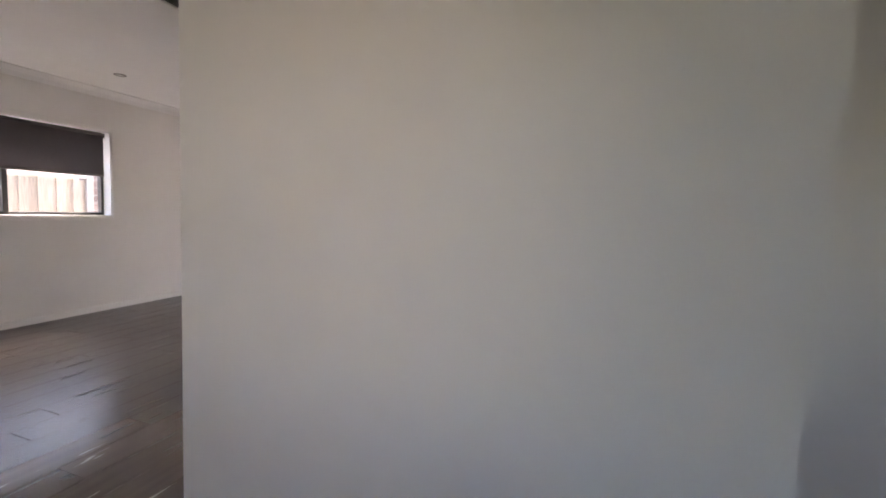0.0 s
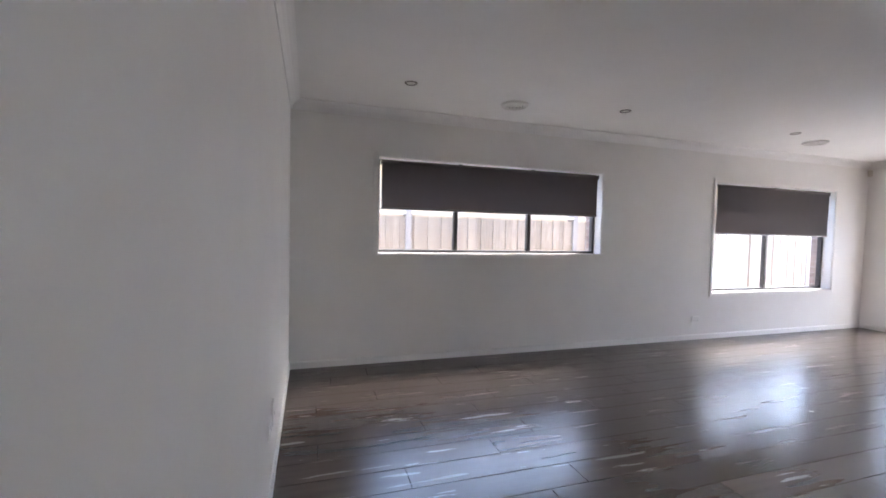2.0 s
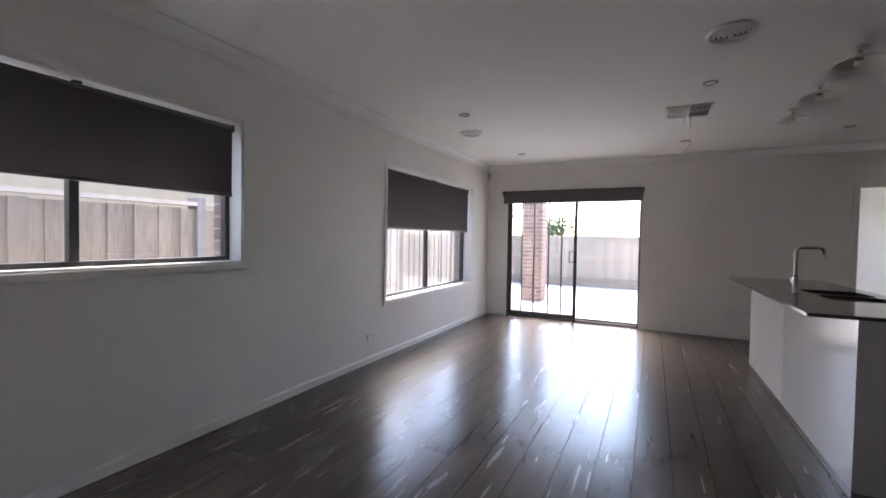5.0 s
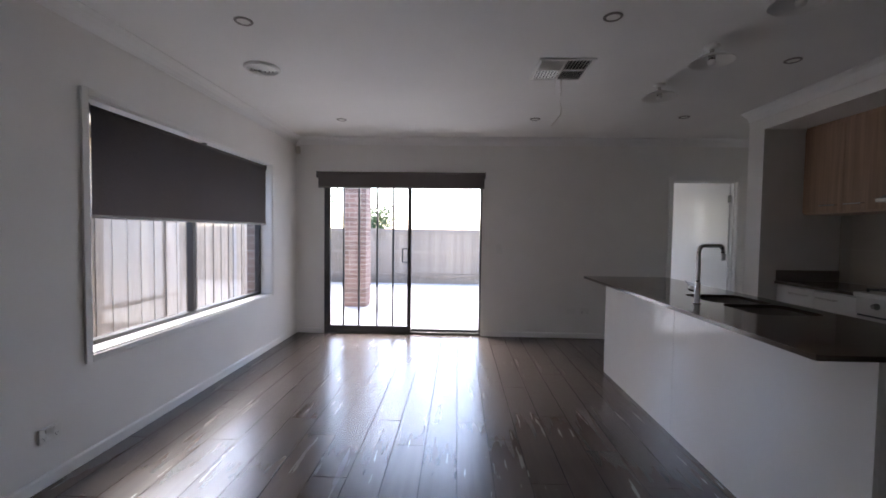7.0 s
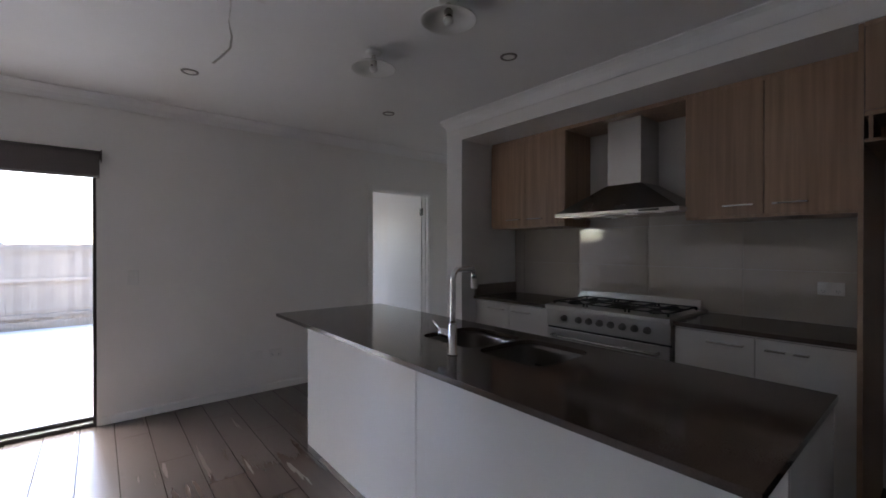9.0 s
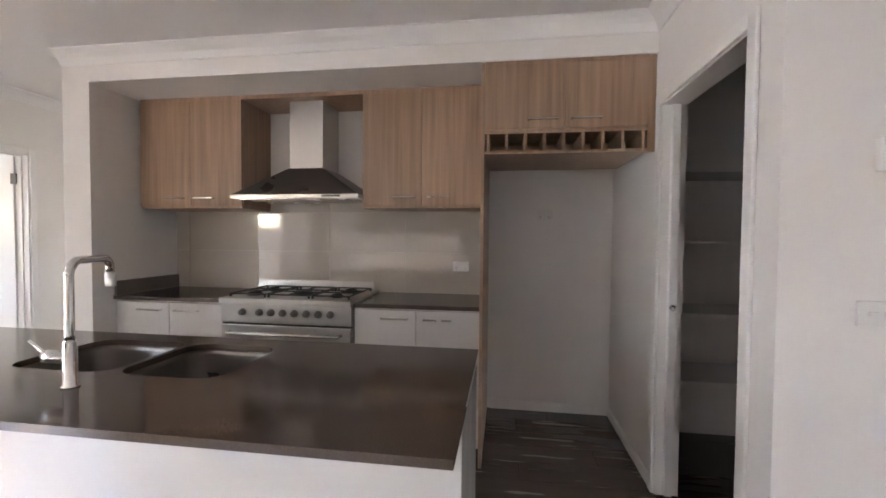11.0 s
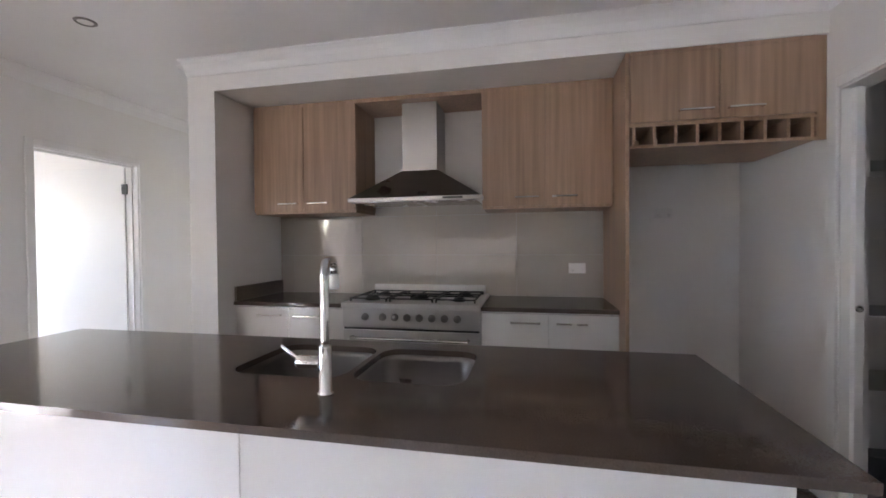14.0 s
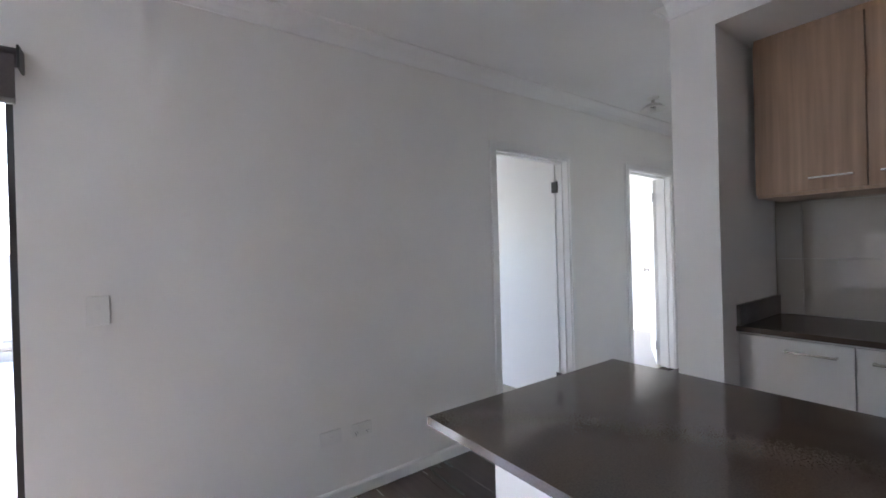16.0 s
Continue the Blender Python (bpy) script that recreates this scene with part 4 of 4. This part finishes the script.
plate("light_switch", (XB, 3.294, 1.12), (-1, 0, 0), 0.116, 0.073, "white light switch plate below thermostat", "light switch", [(-0.02, 0, 0.026, 0.014), (0.02, 0, 0.026, 0.014)])
socket((XR - 0.0085, 4.655, 1.11), (-1, 0, 0), "white double power outlet on tiled splashback")
socket((XF, 4.043, 1.495), (-1, 0, 0), "white power outlet in fridge space")


def thermostat():
    t = thing("thermostat", (XB, 3.279, 1.567), "white wall thermostat with grey display", "thermostat")
    local(t, "case", box((XB - 0.024, 3.240, 1.52), (XB, 3.318, 1.615), 0.005), PLASTIC)
    local(t, "display", box((XB - 0.0255, 3.252, 1.545), (XB - 0.0242, 3.306, 1.598), 0.0005), SCREEN, "grey display")
    r = thing("remote_control", (XB, 3.199, 1.567), "white remote control in wall cradle", "remote control")
    local(r, "cradle", box((XB - 0.016, 3.168, 1.512), (XB, 3.230, 1.565), 0.004), PLASTIC)
    local(r, "body", box((XB - 0.03, 3.174, 1.514), (XB - 0.0162, 3.224, 1.625), 0.005), PLASTIC)
    local(r, "display", box((XB - 0.0315, 3.181, 1.58), (XB - 0.0302, 3.217, 1.616), 0.0005), SCREEN, "dark display")
    for i in range(3):
        for j in range(2):
            local(r, "button", box((XB - 0.032, 3.182 + j * 0.02, 1.53 + i * 0.014), (XB - 0.0302, 3.195 + j * 0.02, 1.538 + i * 0.014), 0.0008), BLINDBAR, "grey button")


thermostat()

# ---- outside ----
G = -0.06
structure("ground", boxes([((-600, -600, G - 0.5), (600, 600, G - 0.06))]), SOIL, "bare soil and patchy lawn", "ground")
structure("pavement", boxes([((-6.1, -3, G - 0.06), (-4.98, 14.2, G)), ((-4.98, YN + 0.15, G - 0.06), (-1.25, 14.2, G)), ((-1.25, 11.8, G - 0.06), (9.0, 14.2, G))]), CONCRETE, "pale concrete paving", "pavement")
structure("wall_brick_west", boxes(wall_boxes("x", XW - 0.27, XW - 0.16, -1.3, YN + 0.13, G, 2.6, [(W1[0] + 0.02, W1[1] - 0.02, W1[2] - 0.03, W1[3]), (W2[0] + 0.02, W2[1] - 0.02, W2[2] - 0.03, W2[3])])), MORTAR, "brown brick outer wall", "wall")
# brick ends that face into the window openings
for hole in (W1, W2):
    y = hole[1] - 0.02
    jb = tagged(new("brick_reveal"), "brown brick window reveal", "wall", kind="structure")
    z = hole[2] - 0.02
    while z < hole[3] - 0.08:
        part("brick", box((XW - 0.272, y - 0.004, z), (XW - 0.158, y + 0.05, z + 0.076), 0.003), BRICK, jb)
        z += 0.086


def fence_run(name, start, along, length, top, low, rails_side, label, posts, cap):
    """A timber paling fence: overlapping palings on rails, with posts. along: unit direction."""
    f = tagged(new(name), label, "fence")
    f.location = (*start, low)
    a = Vector((*along, 0))
    n = Vector((-along[1], along[0], 0)) * rails_side
    def slab(u0, u1, d0, d1, z0, z1):
        p, q = a * u0 + n * d0, a * u1 + n * d1
        return box((p.x, p.y, z0), (q.x, q.y, z1))
    w = 0.098
    rnd = random.Random(7)
    count = int(length / w)
    mesh = []
    for k in range(2):
        ob = part("paling", slab(0, w + 0.006, -0.03 - 0.013 * k, -0.043 - 0.013 * k, 0.0, top - low), PALING, f)
        mesh.append(ob.data)
    for i in range(1, count):
        ob = new("paling", mesh[i % 2])
        ob.parent = f
        ob.location = a * (i * w + rnd.uniform(-0.003, 0.003)) + Vector((0, 0, rnd.uniform(-0.008, 0.006)))
    for z in (0.18, (top - low) * 0.55, top - low - 0.12):
        part("rail", slab(0, length, -0.03, 0.012, z, z + 0.07), PALING, f)
    for u in posts:
        part("post", slab(u - 0.04, u + 0.04, -0.075, 0.085 if cap else -0.031, -0.1, top - low + (0.11 if cap else 0.03)), GREYPOST, f, "grey weathered post")
    if cap:
        ends = [0.0, *posts, length]
        for u, v in zip(ends, ends[1:]):
            part("cap", slab(u + 0.042, v - 0.042, -0.075, 0.03, top - low + 0.03, top - low + 0.066), CAPPING, f, "pale capping board")
    part("plinth", slab(0, length, -0.028, 0.004, -0.05, 0.12), PALING, f)
    return f


fence_run("fence", (-6.2, -2.0), (0, 1), 16.3, 1.515, G, 1, "weathered grey-brown timber paling fence beside house", [3.545, 6.17, 8.8, 11.42, 14.05], True)
fence_run("fence", (9.0, 14.3), (-1, 0), 15.2, 1.40, G, 1, "weathered timber paling fence behind yard", [2.2, 4.8, 7.4, 10.0, 12.6], False)


def brick_pillar(x, y, s, top):
    p = thing("brick_pillar", (x, y, G), "brown brick verandah pillar", "pillar")
    local(p, "core", box((x - s / 2 + 0.008, y - s / 2 + 0.008, G), (x + s / 2 - 0.008, y + s / 2 - 0.008, top)), MORTAR, "pale mortar")
    b = 0.11
    mx = bmesh.new()
    add_box(mx, (-(s - b - 0.01) / 2, -b / 2, 0), ((s - b - 0.01) / 2, b / 2, 0.076), 0.003)
    first = part("brick", mx, BRICK, p)
    z, k = 0.0, 0
    spots = []
    while G + z < top - 0.08:
        for j in range(4):
            ang = math.pi / 2 * j + (0 if k % 2 else 0)
            d = s / 2 - b / 2
            sh = (b + 0.01) / 2 * (1 if k % 2 else -1)
            v = Matrix.Rotation(ang, 4, "Z") @ Vector((sh, -d, 0))
            spots.append(Matrix.Translation((v.x, v.y, z)) @ Matrix.Rotation(ang, 4, "Z"))
        z += 0.086
        k += 1
    first.matrix_basis = spots[0]
    for m in spots[1:]:
        o = new("brick", first.data)
        o.parent = p
        o.matrix_basis = m


brick_pillar(-4.52, 10.75, 0.42, 2.62)
bmv = thing("verandah_beam", (-4.6, 9.6, 2.62), "white painted beam on brick pillar", "beam")
local(bmv, "beam", box((-4.62, YN + 0.13, 2.621), (-4.42, 10.95, 2.85), 0.004), TRIM)


def neighbour_house():
    h = thing("house", (-11.0, 4.0, G), "cream rendered neighbouring house with dark tiled roof", "house")
    local(h, "wall", box((-15, -8, G), (-7.7, 11.0, 2.55)), RENDERED, "cream rendered wall")
    local(h, "roof", prism([(-8.0, 0), (0, 0), (0.0, 0.14), (-4.0, 1.9), (-8.0, 0.14)], (-7.2, -8.5, 2.56), (-7.2, 11.5, 2.56), (1, 0, 0)), ROOF, "dark tiled roof")
    local(h, "gutter", box((-7.2, -8.5, 2.58), (-7.1, 11.5, 2.7), 0.01), RENDERED, "cream gutter")


neighbour_house()


def tree(x, y, height, seed):
    rnd = random.Random(seed)
    t = thing("tree", (x, y, G), "leafy tree behind the fence", "tree")
    trunk = bmesh.new()
    tips = []
    def limb(p, d, r, n, level):
        last = None
        for i in range(n + 1):
            ring = []
            s = d.orthogonal().normalized()
            u = d.cross(s).normalized()
            rr = r * (1 - 0.6 * i / n)
            for k in range(7):
                ring.append(trunk.verts.new(p + rr * (math.cos(k * 2 * math.pi / 7) * s + math.sin(k * 2 * math.pi / 7) * u)))
            if last:
                for k in range(7):
                    trunk.faces.new((last[k], last[(k + 1) % 7], ring[(k + 1) % 7], ring[k]))
            last = ring
            if i == n:
                break
            if level < 2 and i >= n // 3:
                dd = (d + Vector((rnd.uniform(-1, 1), rnd.uniform(-1, 1), rnd.uniform(-0.1, 0.6)))).normalized()
                limb(p, dd, rr * 0.55, max(3, n - 2), level + 1)
            p = p + d * height * (0.13 if level == 0 else 0.075)
            d = (d + Vector((rnd.uniform(-.2, .2), rnd.uniform(-.2, .2), rnd.uniform(-.02, .15)))).normalized()
            if level:
                tips.append(p.copy())
    limb(Vector((0, 0, 0)), Vector((0, 0, 1)), height * 0.03, 6, 0)
    part("trunk", trunk, BARK, t)
    verts, faces = [], []
    for p in tips:
        for _ in range(26):
            c = p + Vector((rnd.gauss(0, .28), rnd.gauss(0, .28), rnd.gauss(0, .22)))
            q = Euler((rnd.uniform(0, 6), rnd.uniform(0, 6), rnd.uniform(0, 6))).to_matrix()
            n = len(verts)
            for a, b in ((0, -.09), (.035, 0), (0, .09), (-.035, 0)):
                verts.append(c + q @ Vector((a, b, 0.01 if a else 0)))
            faces.append((n, n + 1, n + 2, n + 3))
    me = bpy.data.meshes.new("crown")
    me.from_pydata(verts, [], faces)
    me.materials.append(LEAF)
    c = new("crown", me)
    c.parent = t
    tagged(c, kind="stuff")


tree(-7.9, 17.2, 4.2, 3)
tree(-9.6, 19.5, 4.6, 5)
tree(-5.75, 17.5, 2.1, 9)

# ---- splashback tiles ----
sp = tagged(new("splashback"), "glossy beige glazed tile splashback", "splashback", kind="structure")
part("grout_bed", box((XR - 0.004, 4.479, BZ), (XR - 0.0005, YK - 0.001, 1.6)), GROUT, sp, "pale grout")
tw, th = 0.595, 0.297
for r in range(3):
    z0 = BZ + 0.001 + r * (th + 0.003)
    z1 = min(z0 + th, 1.6)
    y = 4.48
    while y < YK - 0.01:
        y1 = min(y + tw, YK - 0.002)
        part("tile", box((XR - 0.0085, y, z0), (XR - 0.0035, y1, z1), 0.0012), TILE, sp)
        y += tw + 0.003

# ---- floor planks ----
fl = bpy.data.objects["floor"]
PW, PL = 0.195, 1.38
made = {}
rnd = random.Random(11)


def plank(x0, x1, y0, y1):
    w, l = round(x1 - x0 - 0.0022, 4), round(y1 - y0 - 0.0022, 4)
    if w < 0.01 or l < 0.02:
        return
    if (w, l) not in made:
        bm = bmesh.new()
        b = 0.0012
        v = [bm.verts.new(p) for p in ((0, 0, -0.008), (w, 0, -0.008), (w, l, -0.008), (0, l, -0.008), (b, b, 0), (w - b, b, 0), (w - b, l - b, 0), (b, l - b, 0))]
        bm.faces.new(v[4:])
        for i in range(4):
            bm.faces.new((v[i], v[(i + 1) % 4], v[4 + (i + 1) % 4], v[4 + i]))
        bmesh.ops.recalc_face_normals(bm, faces=bm.faces)
        me = bpy.data.meshes.new("plank")
        bm.to_mesh(me)
        bm.free()
        me.materials.append(LAMINATE)
        me.materials.append(GAP)
        made[(w, l)] = me
    ob = new("plank", made[(w, l)])
    ob.parent = fl
    ob.location = (x0 + 0.0011, y0 + 0.0011, 0)


def plank_strip(x0, x1, y0, y1, shift):
    y = y0 - shift
    while y < y1:
        a, b = max(y, y0), min(y + PL, y1)
        if b - a > 0.03:
            plank(x0, x1, a, b)
        y += PL


k0 = -11
x = -2.64 + k0 * PW
i = 0
while x < XF:
    a, b = max(x, XW), min(x + PW, XF)
    ya, yb = YS, YN
    shift = (i * 0.46 + rnd.choice((0, 0.1, 0.23))) % PL
    if b > XW + 0.01:
        if a >= XB - 0.001:
            ya = YB1
        if a < XB < b:
            plank_strip(a, XB, YS, YN, shift)
            a, ya = XB, YB1
        if a >= XK + 0.1:
            yb = YK
        plank_strip(a, b, ya, yb, shift)
    x += PW
    i += 1
# strip between the room and the hall
plank_strip(XB, XB + 0.17, YS, YB0, 0.3)
plank_strip(XB + 0.17, -0.56, YS, YB0, 0.8)
